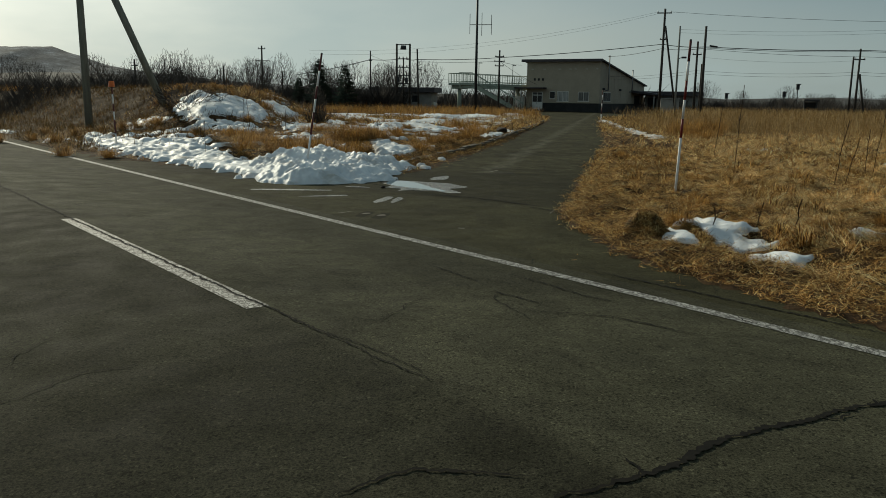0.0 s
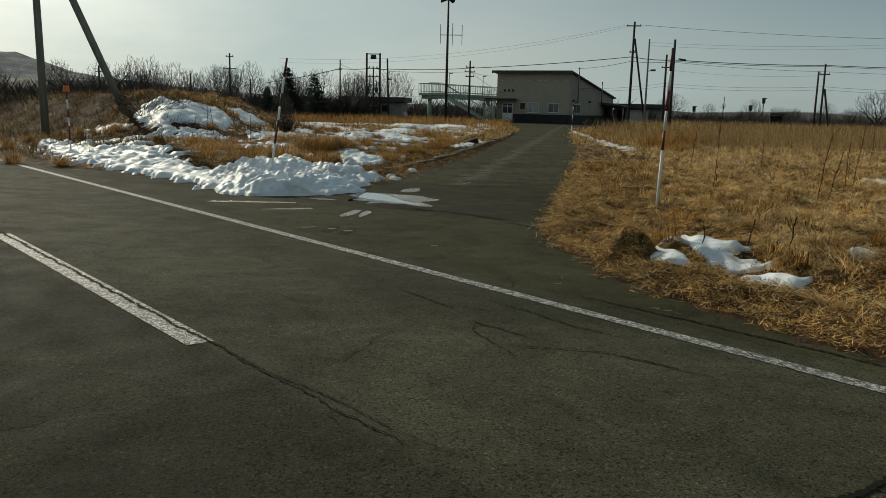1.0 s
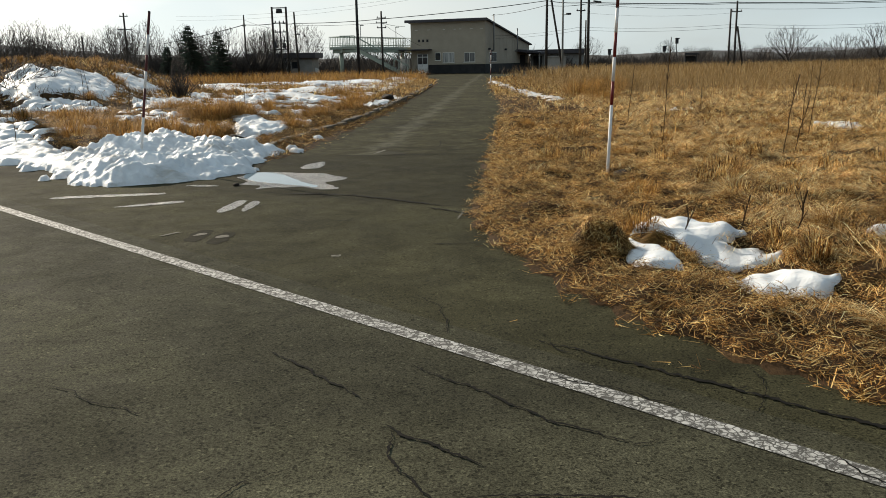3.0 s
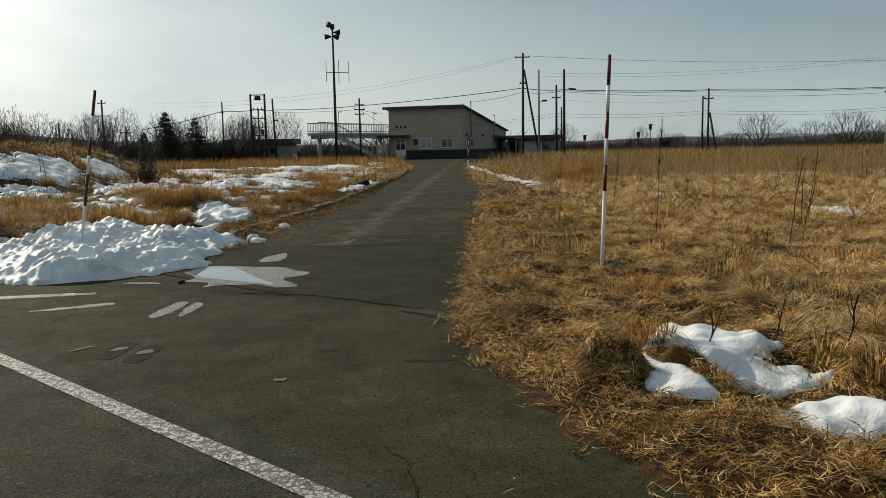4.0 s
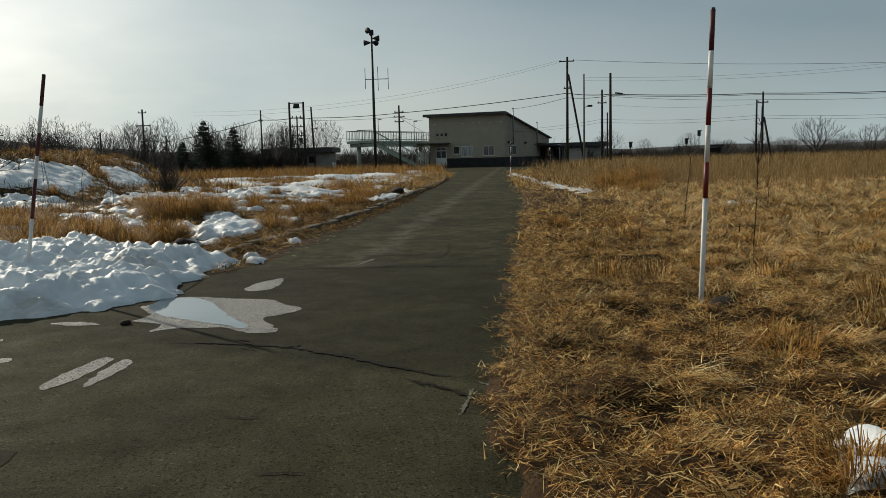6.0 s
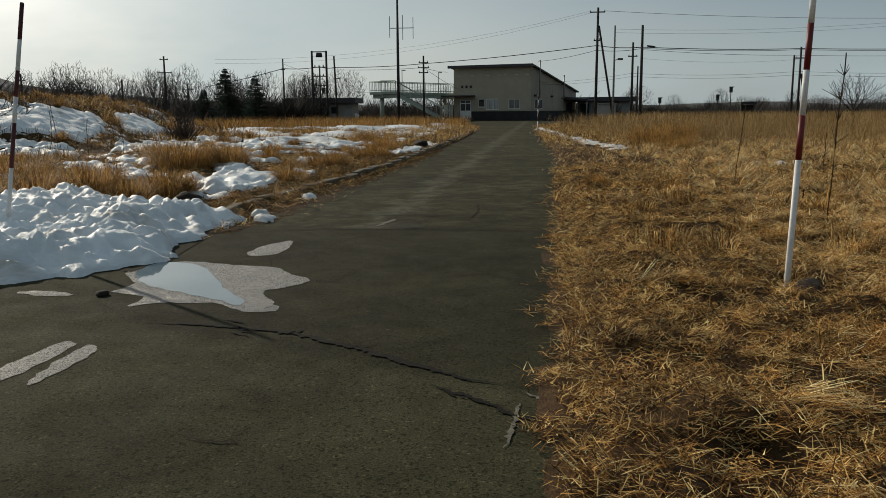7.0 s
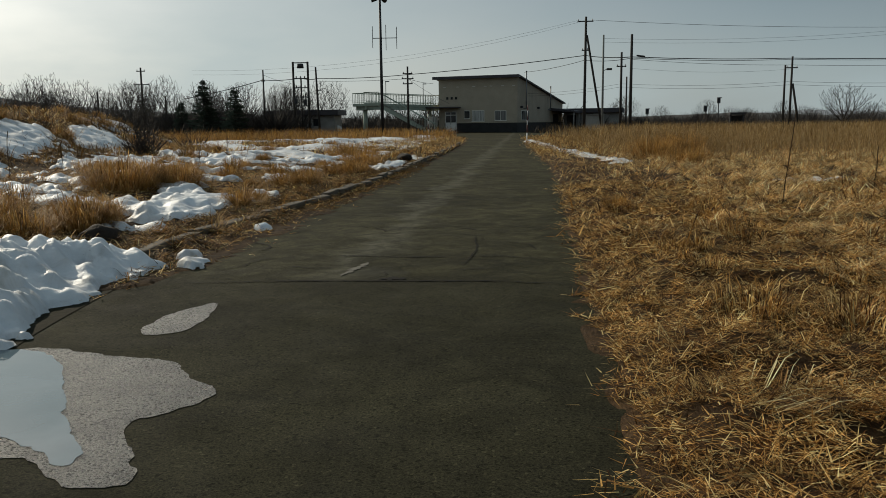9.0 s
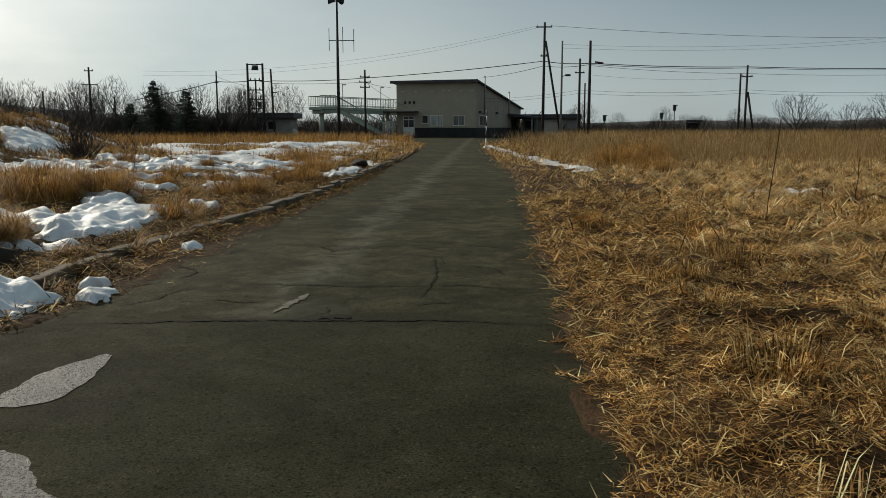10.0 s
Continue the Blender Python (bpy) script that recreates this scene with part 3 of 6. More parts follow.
PUD = [(-2.08, 6.52), (-2.0, 6.65), (-2.02, 6.82), (-2.3, 7.15), (-2.22, 7.45), (-2.0, 7.66), (-1.66, 7.52), (-1.18, 7.42), (-1.03, 7.16), (-0.79, 6.97), (-0.9, 6.73),
       (-1.08, 6.59), (-0.88, 6.28), (-0.78, 6.10), (-0.88, 6.03), (-1.06, 6.08), (-1.24, 6.27), (-1.42, 6.22), (-1.55, 6.28), (-1.78, 6.1), (-1.72, 6.36), (-1.9, 6.47)]
POOL = [(-1.82, 6.66), (-2.03, 6.86), (-2.22, 7.2), (-2.2, 7.6), (-1.92, 7.56), (-1.72, 7.34), (-1.48, 6.93), (-1.28, 6.58), (-1.06, 6.30), (-1.05, 6.17), (-1.19, 6.28), (-1.34, 6.37), (-1.58, 6.52)]
pud = tagged(sheet("puddle", PUD, ICE, 0.003, 2, 1, 0.002), "meltwater puddle with a grainy pale icy rim", "puddle")


pool = sheet("open_water", POOL, WATER, 0.005, 2, 2, 0.0015)
pool.parent = pud
tagged(pool, "still water mirroring the sky")
# dark ribbon for wet asphalt and the heap's shade, both put into its colour
brim = ribbon("wet_rim", [(-2.28, 7.2), (-2.16, 7.55), (-2.22, 7.9), (-2.27, 8.3), (-2.36, 9.2)], 0.09, WET, 0.0045, 0.0, 61, 0.05, pud)
tagged(brim, "wet asphalt with the snow's shade painted in at its foot")
for k, pts in enumerate([
    [(-1.64, 7.99), (-1.61, 8.4), (-1.42, 8.76), (-1.33, 8.25), (-1.36, 7.95), (-1.52, 7.86)],
    [(-1.76, 4.66), (-1.79, 4.92), (-1.74, 5.42), (-1.62, 5.36), (-1.62, 4.97), (-1.69, 4.66)],
    [(-1.53, 4.72), (-1.57, 4.95), (-1.58, 5.36), (-1.47, 5.28), (-1.46, 4.97), (-1.49, 4.70)],
    [(-3.9, 5.75), (-3.33, 5.89), (-2.72, 5.96), (-2.68, 5.83), (-3.22, 5.72), (-3.9, 5.6)],
    [(-2.95, 5.02), (-2.8, 5.16), (-2.36, 5.42), (-2.26, 5.28), (-2.74, 5.06)],
    [(-2.2, 6.4), (-2.45, 6.55), (-2.75, 6.5), (-2.5, 6.38)],
]):
    one = sheet("puddle", pts, ICE, 0.003, 2, k, 0.0015)
    tagged(one, "small drying puddle with a pale icy film on the asphalt", "puddle", "small puddles")


# ---------------------------------------------------------------- snow
def snow_patch(name, poly, height, res, label, lump=0.35, seed=0, group="", wide=0.5, rough=0.25, ragged=0.0):
    """A heap or sheet of old snow over the ground, thinning out to its edge."""
    px, py = np.array(poly).T
    xs = np.arange(px.min() - 0.3, px.max() + 0.3, res)
    ys = np.arange(py.min() - 0.3, py.max() + 0.3, res)
    X, Y = np.meshgrid(xs, ys)
    wx, wy = X + rough * 0.6 * waves(X, Y, 0.9 * wide + 0.2, seed + 11), Y + rough * 0.6 * waves(X, Y, 0.9 * wide + 0.2, seed + 23)
    sd = np.where(inside(poly, wx, wy), 1, -1) * edge_distance(poly, wx, wy)
    if ragged:
        sd = sd + ragged * (waves(X, Y, 0.8, seed + 5, 3) - 0.5)
    t = smooth01(sd, -0.02, wide)
    t = np.where(t > 0, t ** 0.6, 0) if height < 0.15 else t
    crest = 0.5 - np.abs(waves(X, Y, 0.66, seed + 2, 2))
    fold = 0.5 - np.abs(waves(X, 1.5 * Y, 0.34, seed + 4, 2))
    h = height * np.sqrt(t) * (1 + lump * (0.8 * waves(X, Y, 1.5, seed + 1, 2) + 1.1 * crest + 0.5 * fold + 0.20 * (0.5 - np.abs(waves(X, 1.4 * Y, 0.17, seed + 6, 2)))))
    base = np.where(paved(X, Y), 0.0, ground_height(X, Y))
    keep = sd > -0.02
    Z = np.where(sd > 0.0, base + 0.012 + np.maximum(h, 0.006), base - 0.03)
    idx = -np.ones(X.shape, int)
    cells = keep[:-1, :-1] | keep[1:, :-1] | keep[:-1, 1:] | keep[1:, 1:]
    used = np.zeros(X.shape, bool)
    for a in (slice(None, -1), slice(1, None)):
        for b in (slice(None, -1), slice(1, None)):
            used[a, b] |= cells
    idx[used] = np.arange(used.sum())
    q = np.stack([idx[:-1, :-1], idx[:-1, 1:], idx[1:, 1:], idx[1:, :-1]], -1)[cells]
    ob = raw(name, np.stack([X[used], Y[used], Z[used]], -1), q, SNOW, True)
    return tagged(ob, label, "snow", group)


SNOWS = []


def snow(poly, *a, **k):
    SNOWS.append(poly)
    return snow_patch("snow_patch", poly, *a, **k)


PILE = [(-2.15, 7.55), (-2.35, 8.5), (-2.4, 9.3), (-2.25, 9.9), (-2.7, 10.2), (-3.3, 9.9), (-4.1, 10.2), (-4.9, 10.3), (-5.2, 9.6), (-5.4, 8.7), (-4.6, 7.6), (-4.3, 6.75), (-3.6, 6.45), (-2.95, 6.75), (-2.6, 7.05)]
SNOWS.append(PILE)
snow_patch("snow_mound", PILE, 0.20, 0.025, "heap of lumpy ploughed old snow beside the drive", 0.38, 3, "", 0.48, 0.10)
snow([(-13.6, 16.2), (-12.9, 16.6), (-12.0, 15.6), (-10.6, 14.3), (-10.0, 14.8), (-9.0, 14.7), (-8.2, 12.9), (-7.1, 11.6), (-5.9, 10.0), (-4.5, 9.2), (-3.9, 7.3), (-4.2, 6.9), (-5.4, 8.1), (-6.6, 9.0), (-8.3, 10.2), (-9.4, 11.2), (-11.9, 13.8)],
     0.085, 0.05, "long strip of trodden old snow along the verge", 0.16, 7, wide=0.3, ragged=0.22)
# the ditch by the field
DITCH = "smooth melting snow lying in the grassy ditch"
snow([(1.96, 3.42), (2.14, 3.84), (2.30, 3.92), (2.50, 3.80), (2.72, 3.50), (2.84, 3.26), (2.66, 3.12), (2.50, 3.06), (2.74, 3.02), (2.92, 2.74), (2.70, 2.72), (2.42, 2.62), (2.26, 2.66), (2.22, 2.88), (2.14, 3.06), (2.04, 3.18), (1.92, 3.18)],
     0.045, 0.025, DITCH, 0.04, 9, "ditch snow", 0.15, 0.03)
snow([(1.84, 3.02), (1.94, 2.94), (2.02, 2.50), (2.06, 2.22), (1.84, 2.22), (1.74, 2.42)], 0.05, 0.022, DITCH, 0.04, 10, "ditch snow", 0.14, 0.02)
snow([(2.38, 2.40), (2.54, 2.52), (2.74, 2.52), (3.0, 2.42), (3.12, 2.26), (2.92, 2.12), (2.66, 2.14), (2.46, 2.24)], 0.05, 0.022, DITCH, 0.04, 12, "ditch snow", 0.14, 0.03)
snow([(3.6, 3.1), (3.8, 3.2), (4.05, 3.05), (3.85, 2.92)], 0.03, 0.03, DITCH, 0.06, 13, "ditch snow", 0.15, 0.05)
# sheets on the slope of the embankment
snow([(-12.9, 20.4), (-12.4, 21.6), (-11.9, 21.2), (-12.3, 24.0), (-12.3, 26.0), (-10.5, 23.0), (-9.8, 20.6), (-10.3, 19.5), (-11.2, 18.8), (-12.4, 19.6)], 0.075, 0.09, "sheet of snow on the embankment slope", 0.03, 14, "field snow", 0.4, 0.12, 0.12)
snow([(-13.2, 28.6), (-13.4, 31.6), (-11.8, 30.0), (-11.0, 26.6), (-10.7, 24.6), (-11.4, 25.6)], 0.075, 0.09, "sheet of snow on the embankment slope", 0.05, 15, "field snow", 0.4, 0.2, 0.12)


def blot(x, y, half_long, half_wide, turn, height, seed, ragged=0.3):
    """A melting patch with a broken outline, longest along turn (degrees)."""
    c, d = math.cos(radians(turn)), math.sin(radians(turn))
    r = random.Random(seed)
    poly = []
    for k in range(14):
        a, f = 2 * math.pi * k / 14, r.uniform(0.72, 1.12)
        p, q = half_long * f * math.cos(a), half_wide * f * math.sin(a)
        poly.append((x + p * c - q * d, y + p * d + q * c))
    near = y < 28
    return snow(poly, 0.5 * height if near else max(0.07, 0.6 * height), 0.05 if near else 0.2, "patch of old snow among dead grass", 0.12, seed, "field snow", 0.12 if near else 0.3, 0.22, min(ragged, 0.5 * half_wide))


def thin_snow(x0, x1, y0, y1, res, cover, seed, long=2.2):
    """Broken streaks of thin snow left in the hollows of a stretch of rough ground."""
    X, Y = np.meshgrid(np.arange(x0, x1, res), np.arange(y0, y1, res))
    sd = waves(X / long, Y, 1.5, seed, 3) - cover
    sd = sd - 1.2 * (1 - smooth01(np.minimum(np.minimum(X - x0, x1 - X), np.minimum(Y - y0, y1 - Y)), 0, 1.0)) - 2.0 * (X > -2.9 - 0.01 * Y)
    keep = sd > -0.03
    Z = np.where(sd > 0, ground_height(X, Y) + 0.02 + 0.05 * smooth01(sd, 0, 0.35), ground_height(X, Y) - 0.03)
    cells = keep[:-1, :-1] | keep[1:, :-1] | keep[:-1, 1:] | keep[1:, 1:]
    idx = np.arange(X.size).reshape(X.shape)
    q = np.stack([idx[:-1, :-1], idx[:-1, 1:], idx[1:, 1:], idx[1:, :-1]], -1)[cells]
    used, q = np.unique(q, return_inverse=True)
    V = np.stack([X.ravel()[used], Y.ravel()[used], Z.ravel()[used]], -1)
    return tagged(raw("thin_snow", V, q.reshape(-1, 4), SNOW, True), "thin broken streaks of melting snow in dead grass", "snow", kind="stuff")


thin_snow(-12, -2.8, 19, 30, 0.07, 0.52, 301)
thin_snow(-16, -2.6, 30, 64, 0.2, 0.55, 302)
thin_snow(-9, -3.6, 11.5, 19, 0.05, 0.75, 303, 1.5)
thin_snow(-15, -8, 14, 20, 0.06, 0.62, 304)
# beside the drive
snow([(-5.3, 17.4), (-5.2, 18.0), (-4.5, 16.5), (-3.8, 15.3), (-3.4, 15.0), (-3.0, 14.9), (-3.2, 14.4), (-3.05, 13.2), (-3.2, 12.6), (-3.9, 12.5), (-4.5, 13.7), (-4.3, 14.1), (-4.6, 15.2)], 0.075, 0.035, "patch of old snow among dead grass", 0.2, 32, "field snow", 0.25, 0.14, 0.14)
snow([(-3.5, 16.3), (-3.0, 15.9), (-2.76, 15.3), (-3.3, 15.6)], 0.07, 0.03, "thin slab of old snow on dead grass", 0.1, 33, "field snow", 0.08, 0.03)
blot(-3.5, 12.15, 0.5, 0.25, -83, 0.08, 34)
blot(-6.3, 14.6, 1.3, 0.42, -52, 0.08, 35)
blot(-5.4, 14.2, 0.8, 0.2, -65, 0.06, 36)
blot(-8.6, 22.2, 3.8, 1.0, 104, 0.08, 37)
blot(-3.9, 19.25, 1.0, 0.3, -83, 0.07, 38)
blot(-3.9, 21.8, 0.9, 0.3, -70, 0.06, 39)
blot(-6.4, 23.6, 2.3, 0.95, -78, 0.08, 40)
blot(-10.6, 17.9, 2.1, 0.62, 54, 0.07, 41)
blot(-13.5, 19.6, 1.7, 0.5, -31, 0.06, 42)
blot(-8.9, 27.4, 2.6, 0.9, -64, 0.07, 43)
blot(-6.0, 28.6, 2.6, 0.8, -70, 0.07, 44)
blot(-9.3, 33.4, 4.2, 1.7, -60, 0.10, 45)
blot(-6.6, 33.6, 2.6, 1.0, -75, 0.10, 46)
blot(-12.6, 40.0, 5.5, 1.6, -62, 0.12, 47)
blot(-8.6, 48.0, 7.0, 1.5, -80, 0.30, 48)
blot(-7.0, 58.0, 9.0, 1.4, -80, 0.12, 49)
blot(-15.5, 52.0, 6.0, 2.0, -60, 0.15, 50)
blot(-2.35, 24.4, 2.2, 0.36, -91, 0.09, 51)
blot(-2.4, 29.3, 1.8, 0.36, -80, 0.08, 52)
blot(-4.6, 25.6, 1.4, 0.4, -80, 0.06, 53)
blot(-5.2, 66.0, 6.0, 1.0, -85, 0.15, 54)
blot(7.55, 12.3, 0.85, 0.42, 70, 0.10, 55)
blot(5.9, 18.2, 0.7, 0.3, 10, 0.05, 56)
blot(13.5, 20.0, 1.6, 0.8, 30, 0.07, 57)
blot(-21.3, 19.2, 2.4, 0.5, 133, 0.09, 58)
blot(-28.5, 27.5, 4.6, 1.0, 133, 0.12, 59)
blot(-18.2, 19.0, 0.8, 0.3, 133, 0.06, 61)
snow([(3.65, 24.8), (3.3, 27), (2.85, 32), (2.5, 40), (2.05, 52), (2.3, 54), (2.62, 45), (2.95, 36), (3.42, 30), (3.8, 26)], 0.06, 0.14, "long thin snow strip along the edge of the drive", 0.2, 60, wide=0.3, ragged=0.05)
for k, (x, y, a) in enumerate([(-2.1, 10.05, 0.12), (-2.25, 10.35, 0.08), (-2.15, 12.2, 0.08)]):
    snow([(x + a * math.cos(i), y + 1.5 * a * math.sin(i)) for i in np.arange(0, 6.28, 0.7)], 0.07, 0.025, "small lump of old snow on the kerb", 0.3, 70 + k, "snow lumps", 0.15, 0.05)


def lump(name, x, y, z, size, mat, label, category, seed):
    """An uneven boulder or clod."""
    bm = bmesh.new()
    bmesh.ops.create_icosphere(bm, subdivisions=3, radius=1)
    for v in bm.verts:
        n = noise.fractal(v.co * 1.3 + Vector((seed, 0, 0)), 1.0, 2.0, 3)
        v.co = Vector((v.co.x * size[0], v.co.y * size[1], v.co.z * size[2])) * (1 + 0.22 * n)
    ob = part(name, bm, mat, None, "", True)
    ob.matrix_basis = pose(x, y, z, 0, 0, seed * 40)
    return tagged(ob, label, category)


lump("boulder", -3.42, 11.1, 0.07, (0.20, 0.15, 0.13), ROCK, "dark rounded boulder at the edge of the snow", "rock", 1)
lump("stone", -2.06, 6.42, 0.015, (0.05, 0.035, 0.022), ROCK, "small dark stone by the puddle", "rock", 2)
lump("stone", -2.3, 27.0, 0.16, (0.3, 0.2, 0.12), ROCK, "dark clod on a snow patch", "rock", 3)

# kerb stones of the drive, low and half overgrown
kerb = empty("kerb", "low half-buried concrete kerb along the drive", "kerb", kind="structure")
KLINE = [(-2.62, 9.6), (-2.62, 10.6), (-2.58, 12), (-2.28, 14.2), (-1.98, 19), (-1.68, 33), (-1.62, 48)]
stone = None
r = random.Random(8)
y = 9.6
while y < 46:
    x = float(np.interp(y, [p[1] for p in KLINE], [p[0] for p in KLINE]))
    x2 = float(np.interp(y + 0.6, [p[1] for p in KLINE], [p[0] for p in KLINE]))
    if stone is None:
        stone = part("kerb_stone", box(-0.07, 0.07, 0, 0.59, -0.12, 0.115, 0.02), STONE, kerb)
        ob = stone
    else:
        ob = new("kerb_stone", stone.data)
        ob.parent = kerb
    ob.matrix_basis = pose(x + r.uniform(-0.012, 0.012), y, r.uniform(-0.03, 0.015), r.uniform(-2, 2), r.uniform(-8, 6), -math.degrees(math.atan2(x2 - x, 0.6)))
    y += 0.6


# ---------------------------------------------------------------- snow poles
def snow_pole(base, top, bands, label, r=0.0185):
    ob = empty("snow_pole", label, "pole", base, group="snow poles")
    d = Vector(top) - Vector(base)
    z0 = -0.15
    for k, (z1, mat, tag) in enumerate(bands):
        part("band", rod(d * z0, d * z1, r, r, 12), mat, ob, tag, True)
        z0 = z1
    part("cap", rod(d * z0, d * (z0 + 0.01), r * 1.05, r * 0.8, 12), BLACK, ob)
    return ob


DARKRED = plain("dark weathered red paint", (0.075, 0.018, 0.018), 0.6, 0, 0.4, 5)
BANDS = [(0.373, WHITE, "white band"), (0.495, RED, "red band"), (0.618, WHITE, "white band"), (0.742, RED, "red band"), (0.864, WHITE, "white band"), (0.995, DARKRED, "dark red band")]
BANDS_L = [(0.25, WHITE, "white band"), (0.46, DARKRED, "dark red band"), (0.58, WHITE, "white band"), (0.70, DARKRED, "dark red band"), (0.84, WHITE, "white band"), (0.995, DARKRED, "dark red band")]
snow_pole((2.30, 6.60, 0.03), (2.385, 6.68, 2.23), BANDS, "thin red and white snow pole standing in dead grass")
snow_pole((-3.95, 8.37, 0.22), (-3.68, 8.46, 2.12), BANDS_L, "leaning red and white snow pole in the snow heap")
marker = snow_pole((-10.3, 12.6, 0.02), (-10.4, 12.7, 1.62), BANDS_L, "leaning red and white snow pole with an orange top")
part("reflector", rod((-0.1, 0.1, 1.52), (-0.1, 0.1, 1.66), 0.075, 0.06, 12), ORANGE, marker, "faded orange plastic top")
snow_pole((2.05, 50.0, 0.0), (2.1, 50.0, 2.1), BANDS_L, "far red and white snow pole beside the drive", 0.03)
snow_pole((-5.9, 78.0, 0.0), (-5.9, 78.0, 2.3), BANDS_L, "far red and white snow pole beside the drive", 0.03)


# ---------------------------------------------------------------- utility poles
def pole(name, x, y, top, r, mat, label, arms=(), base=0.0, lean=0.0, category="utility pole"):
    """arms: (height, half length, insulators)"""
    ob = empty(name, label, category, (x, y, base))
    part("shaft", rod((0, 0, -0.5), (lean, 0, top - base), r * 1.15, r * 0.8, 12), mat, ob, "", True)
    for h, half, n in arms:
        h -= base
        part("crossarm", box(-half, half, -0.05, 0.05, h - 0.05, h + 0.05, 0.01), BLACK, ob, "", False)
        for k in range(n):
            xx = -half + 0.08 + (2 * half - 0.16) * k / max(1, n - 1)
            part("insulator", rod((xx, 0, h + 0.05), (xx, 0, h + 0.2), 0.05, 0.035, 8), WHITE if n < 3 else BLACK, ob, "", True)
    return ob


def strut(ob, p, q, r, mat):
    b = ob.matrix_basis.translation
    part("strut", rod(Vector(p) - b, Vector(q) - b, r, r * 0.9, 10), mat, ob, "", True)


up = pole("utility_pole", -16.12, 20.4, 9.5, 0.115, GREYPOLE, "tall weathered wooden pole with a leaning strut on the bank", [(9.0, 0.8, 3)], 0.3, -0.12)
strut(up, (-13.68, 21.75, 0.3), (-16.2, 20.4, 7.4), 0.125, GREYPOLE)
pm = pole("utility_pole", 8.20, 78, 10.3, 0.125, TIMBER, "tall dark wooden pole with a strut and a short crossarm", [(9.9, 0.7, 2), (7.4, 0.3, 2)], 0, 0.05)
strut(pm, (9.95, 78.2, -0.2), (8.35, 78, 8.7), 0.105, TIMBER)
lightp = pole("street_lamp", 9.44, 75, 8.4, 0.09, CONCRETE, "thin pole with a small lamp", [], 0, 0, "street lamp")
part("lamp_arm", rod((0, 0, 5.4), (0.35, 0, 5.55), 0.03, 0.03, 8), STEEL, lightp)
part("lamp_head", box(0.3, 0.75, -0.12, 0.12, 5.45, 5.62, 0.03), BLACK, lightp)
pole("utility_pole", 12.03, 82, 7.5, 0.12, TIMBER, "dark wooden pole with a short crossarm", [(6.2, 0.45, 2)])
pole("utility_pole", 12.55, 82, 5.25, 0.085, TIMBER, "short dark wooden post")
pr = pole("utility_pole", 11.66, 74, 8.3, 0.13, TIMBER, "thick dark wooden pole carrying a cable joint")
part("cable_joint", rod((0.4, -0.1, 6.55), (1.1, -0.1, 6.45), 0.07, 0.07, 8), BLACK, pr)
fp = pole("utility_pole", 26.97, 80, 6.7, 0.105, TIMBER, "dark wooden pole braced with a short strut", [(5.7, 0.5, 2)])
strut(fp, (27.95, 80, -0.2), (27.1, 80, 4.3), 0.11, TIMBER)
pole("utility_pole", 26.55, 80.5, 6.0, 0.1, TIMBER, "dark wooden pole beside a braced pole")
pole("utility_pole", 44.88, 80, 6.3, 0.17, CONCRETE, "far dark pole at the field's edge", [(6.0, 0.4, 2)])
pole("utility_pole", 62.5, 80, 6.3, 0.17, CONCRETE, "far dark pole at the field's edge", [(6.0, 0.4, 2)])
pole("utility_pole", -23.42, 86, 6.7, 0.09, TIMBER, "thin dark wooden pole by a low hut", [(5.6, 0.2, 1)])
pole("utility_pole", -17.73, 86, 6.9, 0.11, TIMBER, "dark leaning wooden pole with a side bracket", [(4.6, 0.3, 2)], 0, -0.25)
pole("utility_pole", -8.62, 86, 6.8, 0.11, TIMBER, "dark wooden pole with three short crossarms", [(6.1, 0.5, 2), (5.6, 0.6, 2), (5.1, 0.5, 2)])
pole("utility_pole", -40.2, 95, 7.8, 0.12, TIMBER, "far wooden pole with bent brackets", [(7.4, 0.5, 2), (5.9, 0.9, 2)])
pole("utility_pole", -37.5, 95, 4.6, 0.11, TIMBER, "far short wooden pole", [(3.9, 0.7, 2)])
pole("utility_pole", -45.5, 95, 5.2, 0.12, TIMBER, "far short wooden pole")
pole("utility_pole", -58, 95, 6.0, 0.14, TIMBER, "far wooden pole behind the bank", [(5.2, 0.5, 2)])


# the loudspeaker mast
mast = empty("speaker_mast", "tall dark mast with loudspeaker horns and an antenna", "mast", (-10.42, 80, 0))
part("shaft", rod((0, 0, -0.5), (0, 0, 13.3), 0.16, 0.10, 14), BLACK, mast, "", True)
for k, (z, a) in enumerate(((12.9, 0), (12.5, 180), (13.55, 250), (12.55, 60))):
    h = part("horn", rod((0.1, 0, 0), (0.75, 0, 0), 0.06, 0.30, 14), BLACK, mast, "dark loudspeaker horn", True)
    h.matrix_basis = pose(0, 0, z, 0, 0, a)
part("driver_box", box(-0.2, 0.2, -0.2, 0.2, 13.2, 13.7, 0.04), BLACK, mast)
part("boom", rod((-0.75, 0, 9.0), (1.55, 0, 9.0), 0.035, 0.035, 8), BLACK, mast)
for x, z0, z1 in ((-0.75, 8.1, 10.1), (0.5, 7.9, 10.2), (1.5, 8.0, 10.0)):
    part("antenna_rod", rod((x, 0, z0), (x, 0, z1), 0.03, 0.03, 6), BLACK, mast)

